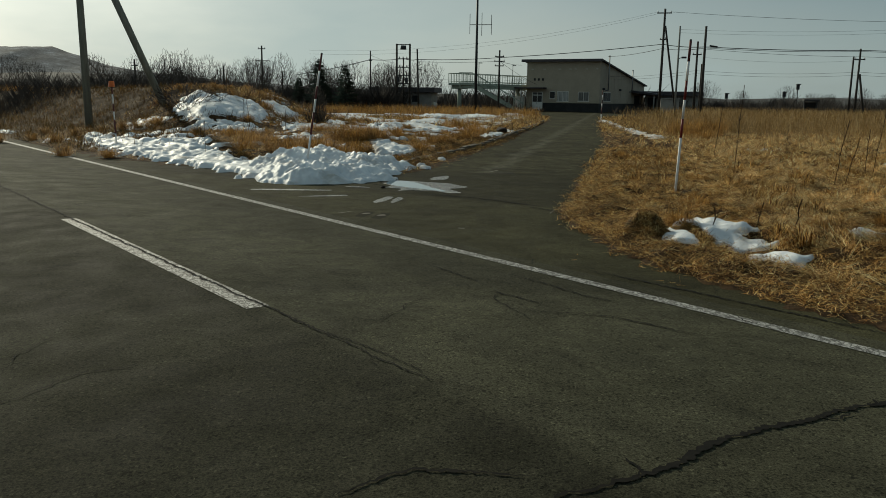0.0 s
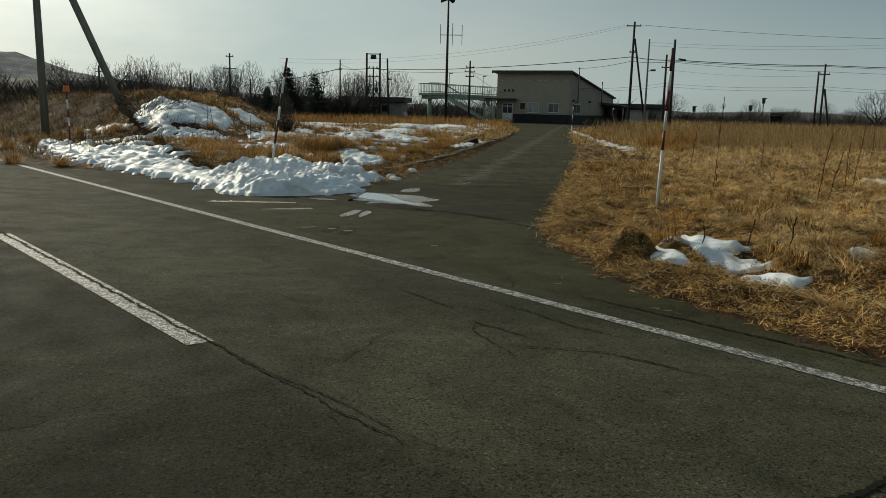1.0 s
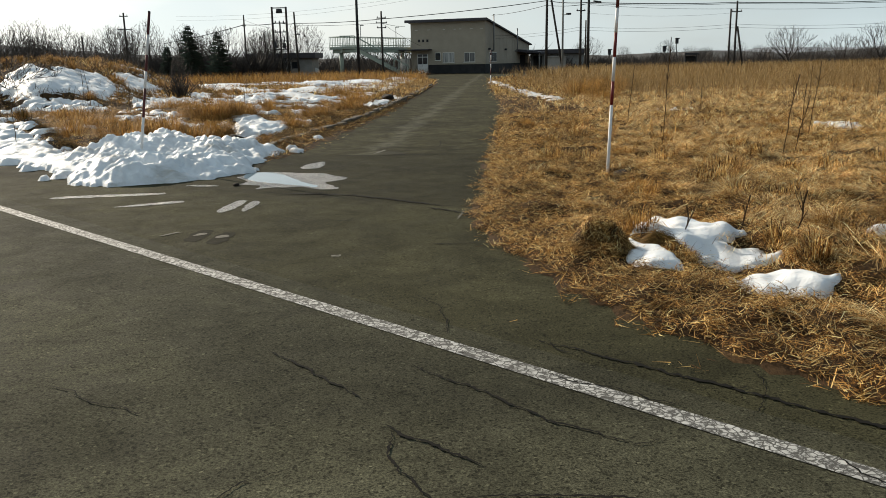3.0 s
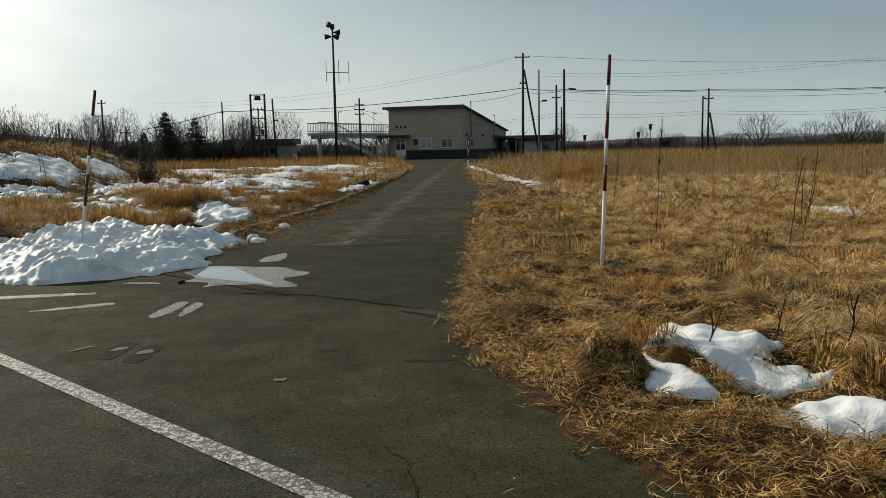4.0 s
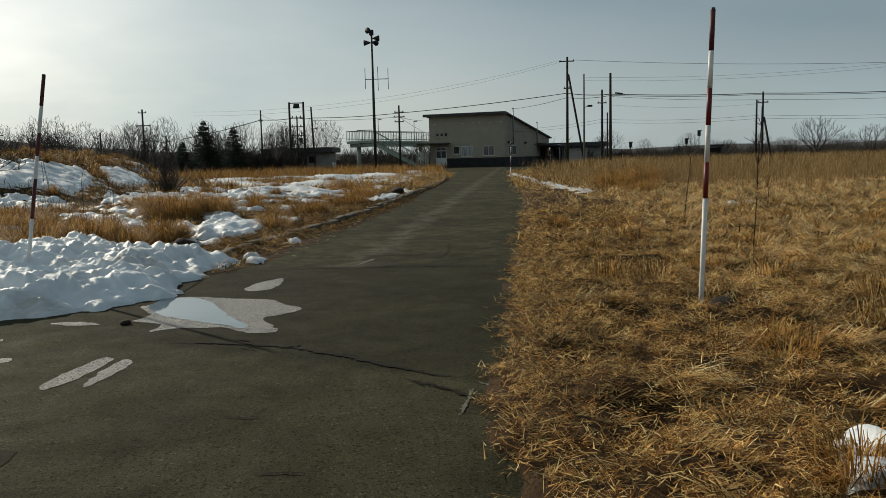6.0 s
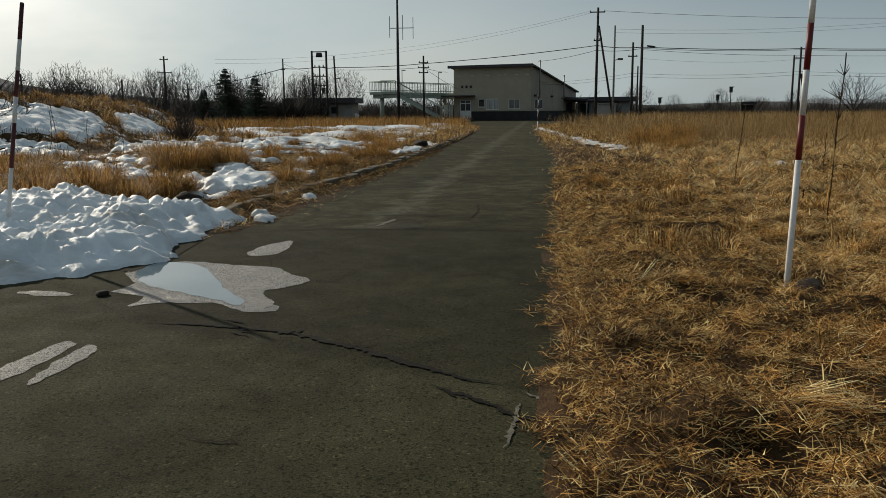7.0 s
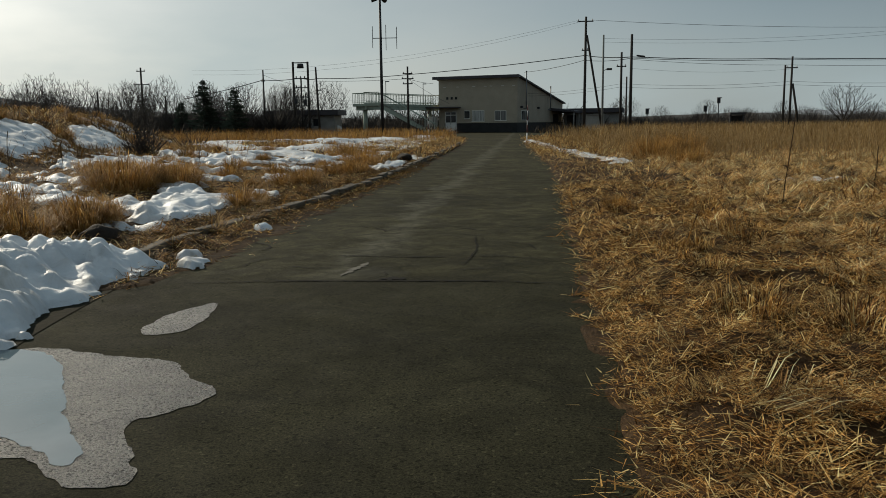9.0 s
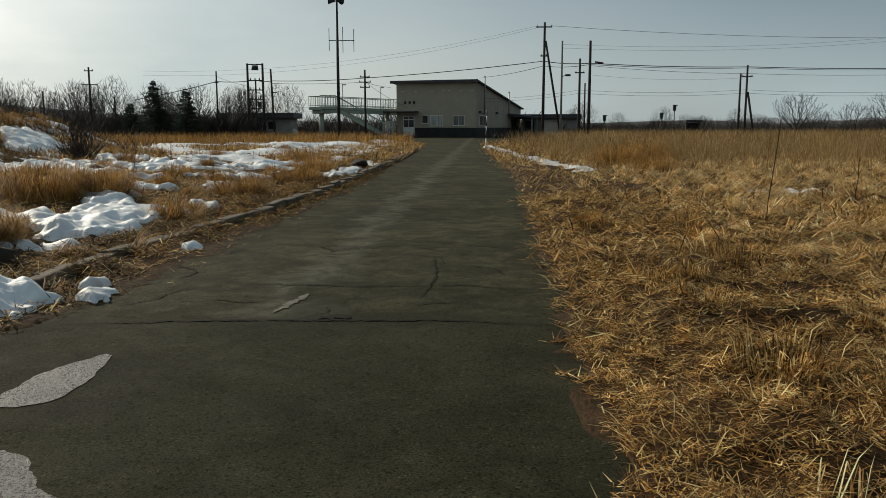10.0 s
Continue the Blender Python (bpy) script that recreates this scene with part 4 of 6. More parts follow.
# the switch frame of timber posts
gantry = empty("switch_gantry", "dark two-post electrical frame with crossbars and switchgear", "gantry", (-20.8, 88, 0))
for x in (0, 1.55):
    part("post", rod((x, 0, -0.4), (x, 0, 7.6), 0.13, 0.11, 10), TIMBER, gantry, "", True)
part("inner_post", rod((0.75, 0.2, -0.4), (0.75, 0.2, 6.0), 0.08, 0.08, 8), TIMBER, gantry, "", True)
for z in (7.5, 5.9, 4.95, 4.0, 3.1):
    part("crossbar", box(-0.05, 1.6, -0.06, 0.06, z - 0.05, z + 0.05, 0.01), BLACK, gantry)
part("transformer", rod((0.78, 0, 6.95), (0.78, 0, 7.4), 0.36, 0.30, 14), BLACK, gantry, "", True)
for k in range(9):
    x, z = 0.3 + 0.45 * (k % 3), (5.9, 4.95, 4.0)[k // 3]
    part("insulator", rod((x, 0, z), (x, 0, z + 0.25), 0.07, 0.05, 8), BLACK, gantry, "", True)
part("switch_box", box(1.0, 1.35, -0.25, 0.05, 3.2, 3.75, 0.03), BLACK, gantry)
part("switch_box", box(0.05, 0.35, -0.25, 0.05, 3.3, 3.9, 0.03), BLACK, gantry)


# ---------------------------------------------------------------- cables
def cable(points, r=0.02, sag=0.0, label="black overhead cable between poles"):
    line = []
    for p, q in zip(points, points[1:]):
        p, q = Vector(p), Vector(q)
        n = 10
        line += [p.lerp(q, i / n) - Vector((0, 0, sag * 4 * (i / n) * (1 - i / n))) for i in range(n)]
    line.append(Vector(points[-1]))
    return tagged(part("overhead_cable", tube(line, r, 4), CABLE, None, "", True), label, "cable", "overhead cables")


cable([(-36, 96, 4.2), (-23.4, 86, 5.7), (-20.0, 88, 5.95), (-17.9, 86, 5.75), (-8.62, 86, 6.0), (8.2, 78, 6.95), (11.66, 74, 6.45), (27, 80, 6.55), (44.9, 80, 6.45), (62.5, 80, 6.4), (110, 80, 6.4)], 0.042, 0.12)
cable([(-17.9, 86, 5.5), (-8.62, 86, 5.6), (-7.4, 103, 5.9)], 0.022, 0.1)
cable([(3.6, 102, 7.0), (8.2, 78.2, 6.55), (11.66, 74, 6.35), (27, 80, 6.45), (44.9, 80, 6.35), (110, 80, 6.3)], 0.026, 0.15)
cable([(11.66, 74, 6.25), (27, 80, 5.95), (44.9, 80, 5.9), (110, 80, 5.8)], 0.018, 0.15)
cable([(-30, 84, 6.6), (7.6, 78, 10.0)], 0.009, 1.2)
cable([(-30, 84, 6.2), (7.9, 78, 9.9)], 0.009, 1.3)
cable([(8.8, 78, 10.0), (50, 80, 9.2), (110, 80, 9.9)], 0.018, 0.5)
cable([(9.4, 75, 8.1), (40, 78, 9.0), (110, 70, 14.0)], 0.010, 0.5)
cable([(9.4, 75, 7.8), (40, 78, 8.7), (110, 70, 13.6)], 0.010, 0.5)
cable([(11.66, 74, 5.5), (27, 80, 5.6)], 0.009, 0.3)
for z in (4.6, 4.3):
    cable([(3.0, 104, z), (12, 82, z), (26.9, 80, z - 0.1), (44.9, 80, z - 0.15), (110, 80, z - 0.2)], 0.014, 0.25)
for z in (4.3, 3.9, 3.5):
    cable([(-17.5, 95, z - 0.5), (-8.6, 100, z)], 0.012, 0.2)
cable([(-8.6, 86, 5.6), (-5.0, 96, 3.3)], 0.015, 0.15)
cable([(-23.4, 86, 6.2), (-21.0, 88, 5.4)], 0.015, 0.1)


# ---------------------------------------------------------------- the station building
house = empty("station_building", "beige clad building with a steep single-pitch dark roof", "building", (-6.5, 100, 0), -17.2)
W, L = 9.6, 23.2  # front and depth; the front faces the drive
HF, HB = 6.25, 3.65


def wall_prism(x0, x1, y0, y1, z0, front, backz):
    bm = bmesh.new()
    a = [bm.verts.new(p) for p in ((x0, y0, z0), (x1, y0, z0), (x1, y1, z0), (x0, y1, z0))]
    zt = lambda y: front + (backz - front) * y / L
    b = [bm.verts.new(p) for p in ((x0, y0, zt(y0)), (x1, y0, zt(y0)), (x1, y1, zt(y1)), (x0, y1, zt(y1)))]
    bm.faces.new(a[::-1])
    bm.faces.new(b)
    for k in range(4):
        bm.faces.new((a[k], a[(k + 1) % 4], b[(k + 1) % 4], b[k]))
    return bm


part("front_wall", wall_prism(0, W, 0, 0.2, 1.1, HF, HB), WALL, house)
part("side_wall", wall_prism(W - 0.2, W, 0.2, L, 1.1, HF, HB), WALL, house)
part("side_wall", wall_prism(0, 0.2, 0.2, L, 0.0, HF, HB), WALL, house)
part("back_wall", wall_prism(0.2, W - 0.2, L - 0.2, L, 0.0, HF, HB), WALL, house)
part("plinth", box(2.25, W - 0.03, 0.03, L, -0.2, 1.1), PLINTH, house, "black recessed plinth")
part("entrance_wall", box(0, 0.75, 0.0, 0.2, -0.2, 1.1), WALL, house)
# cladding joints stand proud as fine battens
for k in range(1, 24):
    x = W * k / 24
    part("cladding_rib", box(x - 0.006, x + 0.006, -0.006, 0.0, 2.45 if 0.7 < x < 8.9 else 1.1, HF - 0.03), WALL, house)
for k in range(1, 7):
    yy = L * k / 7
    part("cladding_rib", box(W, W + 0.012, yy - 0.012, yy + 0.012, 1.1, HF + (HB - HF) * yy / L - 0.05), WALL, house)
bm = bmesh.new()
o = 0.55
z0, z1 = HF + (HF - HB) / L * o, HB - (HF - HB) / L * 0.4
vs = [bm.verts.new(p) for p in ((-o, -o, z0), (W + 0.35, -o, z0), (W + 0.35, L + 0.4, z1), (-o, L + 0.4, z1), (-o, -o, z0 + 0.16), (W + 0.35, -o, z0 + 0.16), (W + 0.35, L + 0.4, z1 + 0.16), (-o, L + 0.4, z1 + 0.16))]
for f in ((3, 2, 1, 0), (4, 5, 6, 7), (0, 1, 5, 4), (1, 2, 6, 5), (2, 3, 7, 6), (3, 0, 4, 7)):
    bm.faces.new([vs[k] for k in f])
part("roof", bm, ROOFM, house, "dark metal single-pitch roof")
part("fascia", box(-o - 0.02, W + 0.37, -o - 0.05, -o - 0.004, z0 - 0.16, z0 + 0.17, 0.01), ROOFM, house)
part("soffit", box(-o + 0.05, W + 0.3, -o, 0.0, z0 - 0.1, z0 - 0.04), TRIM, house)


def window(x0, x1, z0, z1, n, pane, name="window"):
    w = part(name, box(x0, x1, -0.03, 0.02, z0, z1, 0.006), TRIM, house)
    step = (x1 - x0 - 0.06) / n
    for k in range(n):
        a = x0 + 0.05 + k * step
        part("pane", box(a, a + step - 0.05, -0.036, 0.025, z0 + 0.06, z1 - 0.06), pane, w)
    part("sill", box(x0 - 0.06, x1 + 0.06, -0.1, -0.002, z0 - 0.05, z0), TRIM, w)


window(3.15, 3.9, 1.6, 2.55, 1, GLASS)
window(4.15, 5.65, 1.3, 2.55, 2, BLIND)
window(6.9, 8.3, 1.35, 2.5, 2, NET)
for x in (0.95, 1.5, 2.05):
    part("vent_window", box(x, x + 0.26, -0.03, 0.03, 3.85, 4.15, 0.01), PLINTH, house, "small dark square vent")
for x in (0.6, 2.2, 4.2, 5.6, 6.3, 7.7, 9.0):
    part("vent_slot", box(x, x + 0.32, -0.03, 0.0, 5.25, 5.31), TRIM, house, "small pale vent slot")
door = part("entrance_door", box(0.82, 2.2, -0.04, 0.1, 0.02, 2.45, 0.01), DOORM, house, "white double door with dark glass above")
for x in (0.9, 1.55):
    part("door_leaf", box(x, x + 0.58, -0.07, -0.03, 0.08, 1.12, 0.01), DOORM, door)
    part("door_glass", box(x, x + 0.58, -0.06, -0.03, 1.2, 2.0, 0.01), GLASS, door)
    part("transom_glass", box(x, x + 0.58, -0.06, -0.03, 2.1, 2.38, 0.01), GLASS, door)
part("door_handle", rod((1.47, -0.12, 0.9), (1.47, -0.12, 1.25), 0.015, 0.015, 8), STEEL, door)
part("canopy", box(-1.3, 2.75, -1.5, -0.02, 2.85, 3.0, 0.02), ROOFM, house, "flat dark entrance canopy")
for x in (-1.15, -0.2):
    part("canopy_post", box(x - 0.06, x + 0.06, -1.4, -1.28, -0.2, 2.85, 0.01), GREYWALL, house)
part("porch_cabinet", box(-1.2, -0.15, -0.9, -0.02, -0.1, 1.9, 0.02), TRIM, house, "pale weathered box under the canopy")
part("porch_step", box(0.4, 2.6, -1.2, -0.05, -0.1, 0.03, 0.02), STONE, house)
for z, y0 in ((2.75, 1.2), (2.75, 9.0)):
    part("wall_lamp", box(W, W + 0.3, y0, y0 + 0.3, z, z + 0.25, 0.04), BLACK, house)
side = part("side_window", box(W - 0.01, W + 0.04, 1.6, 5.0, 1.35, 2.5, 0.01), TRIM, house)
for y0 in (1.7, 3.35):
    part("pane", box(W, W + 0.05, y0, y0 + 1.55, 1.42, 2.43), NET, side)
# no real opening: a near-black panel gives the shade inside
part("side_opening", box(W - 0.01, W + 0.03, 17.6, 20.6, 0.0, 2.2), PLINTH, house, "dark panel standing for the shade in an open doorway")
# lean-to porch at the low end of the roof
bm = bmesh.new()
vs = [bm.verts.new(p) for p in ((W, 15.5, 2.62), (W + 3.4, 15.5, 2.3), (W + 3.4, L + 1.2, 2.3), (W, L + 1.2, 2.62), (W, 15.5, 2.95), (W + 3.4, 15.5, 2.55), (W + 3.4, L + 1.2, 2.55), (W, L + 1.2, 2.95))]
for f in ((3, 2, 1, 0), (4, 5, 6, 7), (0, 1, 5, 4), (1, 2, 6, 5), (2, 3, 7, 6), (3, 0, 4, 7)):
    bm.faces.new([vs[k] for k in f])
part("porch_roof", bm, ROOFM, house, "dark lean-to porch roof")
for y0 in (15.8, 19.0, L + 0.8):
    part("porch_post", box(W + 3.1, W + 3.25, y0 - 0.08, y0 + 0.08, -0.2, 2.34, 0.01), GREYWALL, house)
for y0, top in ((2.6, 6.9), (14.6, 5.6)):
    flue = part("flue_pipe", rod((W + 0.35, y0, 2.7), (W + 0.35, y0, top), 0.075, 0.075, 10), STEEL, house, "galvanised flue pipe", True)
    part("flue_elbow", rod((W - 0.02, y0, 2.72), (W + 0.38, y0, 2.72), 0.085, 0.085, 10), STEEL, flue)
    part("flue_cap", rod((W + 0.35, y0, top), (W + 0.35, y0, top + 0.12), 0.12, 0.05, 10), BLACK, flue)
# lower annexe and shelter behind
annex = empty("annex_shed", "low grey shed with a dark roof behind the building", "shed", (9.6, 117, 0), -10)
part("wall", box(0, 7.4, 0, 5, -0.2, 2.3, 0.01), GREYWALL, annex)
part("roof", box(-0.5, 8.0, -0.9, 5.6, 2.3, 2.9, 0.03), ROOFM, annex, "dark flat roof")
# the shed's doorway is likewise a dark panel painted as inner shade
part("opening", box(0.4, 1.6, -0.03, 0.05, 0.0, 2.0), PLINTH, annex, "dark panel standing for the shade in an open doorway")
cabn = empty("equipment_cabinet", "grey equipment cabinet in the grass", "cabinet", (8.9, 84, 0))
part("body", box(0, 1.9, 0, 1.0, -0.2, 1.7, 0.03), GREYWALL, cabn)
part("lid", box(-0.08, 1.98, -0.08, 1.08, 1.7, 1.78, 0.01), GREYWALL, cabn)

hut = empty("relay_hut", "low flat-roofed concrete hut with an overhanging dark roof", "hut", (-24.6, 93, 0))
part("wall", box(0, 7.0, 0, 4, -0.2, 2.15, 0.02), GREYWALL, hut)
part("roof", box(-0.7, 7.5, -0.7, 4.6, 2.15, 2.75, 0.03), ROOFM, hut, "dark flat roof slab")
part("window", box(4.6, 5.4, -0.04, 0.04, 1.0, 1.75, 0.01), GLASS, hut)
part("door", box(2.0, 2.9, -0.04, 0.04, 0.0, 1.9, 0.01), PLINTH, hut)
for k in range(5):
    part("roof_rail_post", rod((2.2 + 0.5 * k, 0.5, 2.7), (2.2 + 0.5 * k, 0.5, 3.9), 0.02, 0.02, 6), STEEL, hut)
part("roof_rail", rod((2.2, 0.5, 3.9), (4.2, 0.5, 3.9), 0.02, 0.02, 6), STEEL, hut)

# parked car roof showing above the grass
car = empty("parked_car", "pale parked car half hidden by dead grass", "car", (-19.0, 95, 0), 8)
bm = bmesh.new()
prof = [(-1.7, 0.35), (-1.7, 0.75), (-1.0, 0.95), (-0.6, 1.32), (0.75, 1.38), (1.45, 0.98), (1.75, 0.85), (1.75, 0.35)]
lft, rgt = [bm.verts.new((x, -0.7, z)) for x, z in prof], [bm.verts.new((x, 0.7, z)) for x, z in prof]
bm.faces.new(lft)
bm.faces.new(rgt[::-1])
for k in range(len(prof)):
    bm.faces.new((lft[k], rgt[k], rgt[(k + 1) % len(prof)], lft[(k + 1) % len(prof)]))
bmesh.ops.recalc_face_normals(bm, faces=bm.faces[:])
bmesh.ops.bevel(bm, geom=bm.edges[:], offset=0.06, segments=2, affect="EDGES")
part("body", bm, DOORM, car, "", True)
part("side_glass", box(-0.85, 1.15, -0.72, -0.69, 0.98, 1.26, 0.01), GLASS, car)
for x in (-1.15, 1.1):
    for yy in (-0.62, 0.62):
        part("wheel", rod((x, yy - 0.09, 0.3), (x, yy + 0.09, 0.3), 0.3, 0.3, 16), BLACK, car)

# ---------------------------------------------------------------- the footbridge
bridge = empty("footbridge", "pale green steel footbridge with stairs and mesh railings", "footbridge", (-13.5, 90, 0), 0)
part("deck", box(0, 14.5, 0, 2.0, 3.0, 3.3, 0.02), GREENISH, bridge)
part("girder", box(0, 14.5, 0.05, 0.25, 2.65, 3.0, 0.02), GREENISH, bridge)
for x in (0.9, 12.5):
    part("column", rod((x, 1, -0.3), (x, 1, 2.9), 0.25, 0.25, 14), GREENISH, bridge, "", True)
    part("column_head", box(x - 0.6, x + 0.6, 0.2, 1.8, 2.6, 3.0, 0.05), GREENISH, bridge)
for yy in (0.03, 1.97):
    part("handrail", rod((0, yy, 4.4), (14.5, yy, 4.4), 0.04, 0.04, 8), GREENISH, bridge)
    for k in range(30):
        part("rail_post", rod((0.5 * k, yy, 3.3), (0.5 * k, yy, 4.4), 0.025, 0.025, 6), GREENISH, bridge)
    part("lower_rail", rod((0, yy, 3.5), (14.5, yy, 3.5), 0.03, 0.03, 6), GREENISH, bridge)
part("end_rail", rod((0, 0.03, 4.4), (0, 1.97, 4.4), 0.04, 0.04, 8), GREENISH, bridge)
for k in range(1, 8):
    part("rail_post", rod((0, 0.25 * k, 3.3), (0, 0.25 * k, 4.4), 0.022, 0.022, 6), GREENISH, bridge)
for ob in bridge.children:  # the span runs off behind the building
    ob.matrix_basis = pose(0, 0, 0, 0, 0, 58)
for yy in (-1.75, -0.25):
    bm = bmesh.new()
    vs = [bm.verts.new((x, yy + d, z)) for d in (0, 0.08) for x, z in ((1.6, 3.3), (7.4, 0.0), (7.4, -0.35), (1.6, 2.8))]
    for f in ((0, 1, 2, 3), (7, 6, 5, 4), (0, 4, 5, 1), (1, 5, 6, 2), (2, 6, 7, 3), (3, 7, 4, 0)):
        bm.faces.new([vs[k] for k in f])
    part("stringer", bm, GREENISH, bridge)
    part("stair_rail", rod((1.6, yy, 4.35), (7.4, yy, 1.05), 0.035, 0.035, 6), GREENISH, bridge)
    for k in range(12):
        x = 1.6 + 5.8 * k / 11
        z = 3.3 - 3.3 * k / 11
        part("stair_post", rod((x, yy, z), (x, yy, z + 1.05), 0.02, 0.02, 6), GREENISH, bridge)
for k in range(18):
    x, z = 1.6 + 5.8 * k / 17, 3.25 - 3.3 * k / 17
    part("tread", box(x, x + 0.33, -1.7, -0.2, z - 0.05, z), STEEL, bridge)
part("landing", box(0.0, 1.7, -1.85, 0.0, 3.0, 3.3, 0.02), GREENISH, bridge)
part("landing_rail", rod((0, -1.8, 4.4), (1.6, -1.8, 4.4), 0.04, 0.04, 8), GREENISH, bridge)
for k in range(7):
    part("rail_post", rod((0.27 * k, -1.8, 3.3), (0.27 * k, -1.8, 4.4), 0.025, 0.025, 6), GREENISH, bridge)
for x, y in ((1.7, 2.9), (5.2, 9.6)):
    part("lamp_post", rod((x, y, 3.3), (x, y, 5.7), 0.045, 0.035, 8), STEEL, bridge)
    part("lamp_head", box(x - 0.05, x + 0.4, y - 0.09, y + 0.09, 5.66, 5.76, 0.02), STEEL, bridge)

# signals on the line behind the field
for x, h in ((31.2, 4.0), (29.4, 2.9), (21.4, 2.6)):
    sg = empty("railway_signal", "small dark railway signal on a post", "signal", (x, 120, 0), group="railway signals")
    part("post", rod((0, 0, -0.3), (0, 0, h), 0.07, 0.06, 8), BLACK, sg)
    part("head", box(-0.22, 0.22, -0.15, 0.15, h - 0.6, h + 0.15, 0.05), BLACK, sg)
    part("hood", box(-0.26, 0.36, -0.3, 0.1, h + 0.1, h + 0.22, 0.03), BLACK, sg)
shel = empty("platform_shelter", "small dark open shelter beyond the field", "shelter", (27.3, 100, 0))
for x in (0, 1.4):
    part("post", box(x - 0.08, x + 0.08, -0.1, 0.1, -0.3, 1.75, 0.02), BLACK, shel)
part("roof", box(-0.2, 1.6, -0.6, 0.6, 1.7, 1.95, 0.03), BLACK, shel)
part("back", box(0, 1.4, 0.2, 0.28, 0.5, 1.6), PLINTH, shel)


# ---------------------------------------------------------------- trees and thickets
def branches(rng, height, width, tips, first, r0):
    """Limbs of a bare tree as (from, to, thickness at both, level): twigs grow in turn to points spread through the crown."""
    pts = [Vector((0.02 * k * rng.uniform(-1, 1), 0.02 * k * rng.uniform(-1, 1), height * first * k / 4 - 0.2)) for k in range(5)]
    up = [-1, 0, 1, 2, 3]
    goals = []
    while len(goals) < tips:
        v = Vector((rng.uniform(-1, 1), rng.uniform(-1, 1), rng.uniform(-1, 1)))
        if 0.15 < v.length < 1 and rng.random() < 0.35 + 0.65 * v.length:
            bulge = 1 + 0.28 * math.sin(3 * math.atan2(v.y, v.x) + 2.0 * v.z)
            goals.append(Vector((v.x * width / 2 * bulge, v.y * width / 2 * bulge, height * (0.60 + 0.40 * v.z))))
    goals.sort(key=lambda g: (g - pts[-1]).length + rng.uniform(0, 0.4) * height)
    P = np.zeros((len(pts) + 3 * tips, 3))
    run = np.zeros(len(P))
    P[:5] = [tuple(p) for p in pts]
    n = 5
    for g in goals:
        d = np.linalg.norm(P[:n] - np.array(g), axis=1)
        cost = d + 2.2 * np.maximum(0, P[:n, 2] + 0.35 * d - g.z) + 0.55 * run[:n] + np.where(np.arange(n) < 3, 9, 0)
        k = int(np.argmin(cost))
        a, far = Vector(P[k]), float(d[k])
        for t in (0.36, 0.7, 1.0):
            q = a.lerp(g, t) + Vector((rng.uniform(-1, 1), rng.uniform(-1, 1), rng.uniform(-1, 1))) * 0.045 * far * (t < 1)
            q.z -= 0.10 * far * math.sin(t * math.pi)
            P[n] = q
            run[n] = run[k] + (q - Vector(P[k])).length
            up.append(k)
            k, n = n, n + 1
    load = np.ones(n)
    for k in range(n - 1, 0, -1):
        load[up[k]] += load[k] * (up[k] >= 0)
    rad = np.minimum(r0, r0 * (load / load[0]) ** 0.5)
    out = []
    for k in range(1, n):
        heavy = load[k] > 0.12 * load[0]
        out.append((Vector(P[up[k]]), Vector(P[k]), float(min(rad[up[k]], rad[k] * 1.5)), float(rad[k]), 0 if heavy else 1))
    return out


def limbs_mesh(segs, seg, thin):
    V, F = [], []
    for p, q, ra, rb, lv in segs:
        d = (q - p).normalized()
        a = d.orthogonal().normalized()
        b = d.cross(a)
        n0 = len(V)
        for c, r in ((p, max(ra, thin)), (q, max(rb, thin))):
            for k in range(seg):
                t = 2 * math.pi * k / seg
                V.append(c + r * (math.cos(t) * a + math.sin(t) * b))
        for k in range(seg):
            F.append((n0 + k, n0 + (k + 1) % seg, n0 + seg + (k + 1) % seg, n0 + seg + k))
    return V, F


def bare_tree(seed, height, width, tips, label, first=0.16, r0=0.14, thin=0.0155, name="bare_tree", group="bare trees"):
    segs = branches(random.Random(seed), height, width, tips, first, r0)
    ob = empty(name, label, name.split("_")[-1], group=group)
    for nm, some, seg in (("trunk", [s for s in segs if s[4] == 0], 6), ("crown", [s for s in segs if s[4] > 0], 3)):
        V, F = limbs_mesh(some, seg, thin)
        c = raw(nm, V, F, BARK, nm == "trunk")
        c.parent = ob
    return ob


KINDS = [bare_tree(1, 6.4, 5.2, 620, "bare leafless tree with a fine rounded crown"), bare_tree(2, 6.8, 3.8, 520, "bare leafless upright tree beyond the field"),
         bare_tree(3, 5.2, 6.2, 560, "bare low tree with crooked spreading limbs", 0.12, 0.2), bare_tree(5, 6.6, 4.2, 520, "slim bare leafless tree", 0.2, 0.11)]
SPOTS = [(38.0, 95, 2, 0.9), (44.8, 96, 2, 0.8), (49, 96, 2, 0.95), (52, 97, 2, 0.8), (58, 100, 2, 0.85), (66, 105, 2, 0.8), (75, 108, 2, 0.9), (40, 120, 0, 0.55), (31, 125, 0, 0.6), (25, 128, 0, 0.5),
         (-22, 92, 0, 0.95), (-24.5, 96, 3, 0.9), (-30, 90, 0, 0.85), (-33, 96, 1, 0.85), (-36, 100, 0, 0.9), (-41, 100, 3, 0.9), (-44, 104, 1, 0.9), (-48, 100, 0, 0.9), (-52, 104, 3, 1.0),
         (-57, 100, 1, 1.0), (-62, 106, 0, 0.9), (-67, 100, 3, 1.0), (-72, 108, 1, 1.0), (-80, 104, 0, 1.0), (-86, 108, 3, 1.0), (-95, 110, 1, 1.1), (-28, 84, 2, 0.7), (-9.5, 130, 0, 0.8), (-14, 128, 1, 0.75), (-4.8, 140, 0, 0.8), (19, 125, 0, 0.8)]
r = random.Random(29)
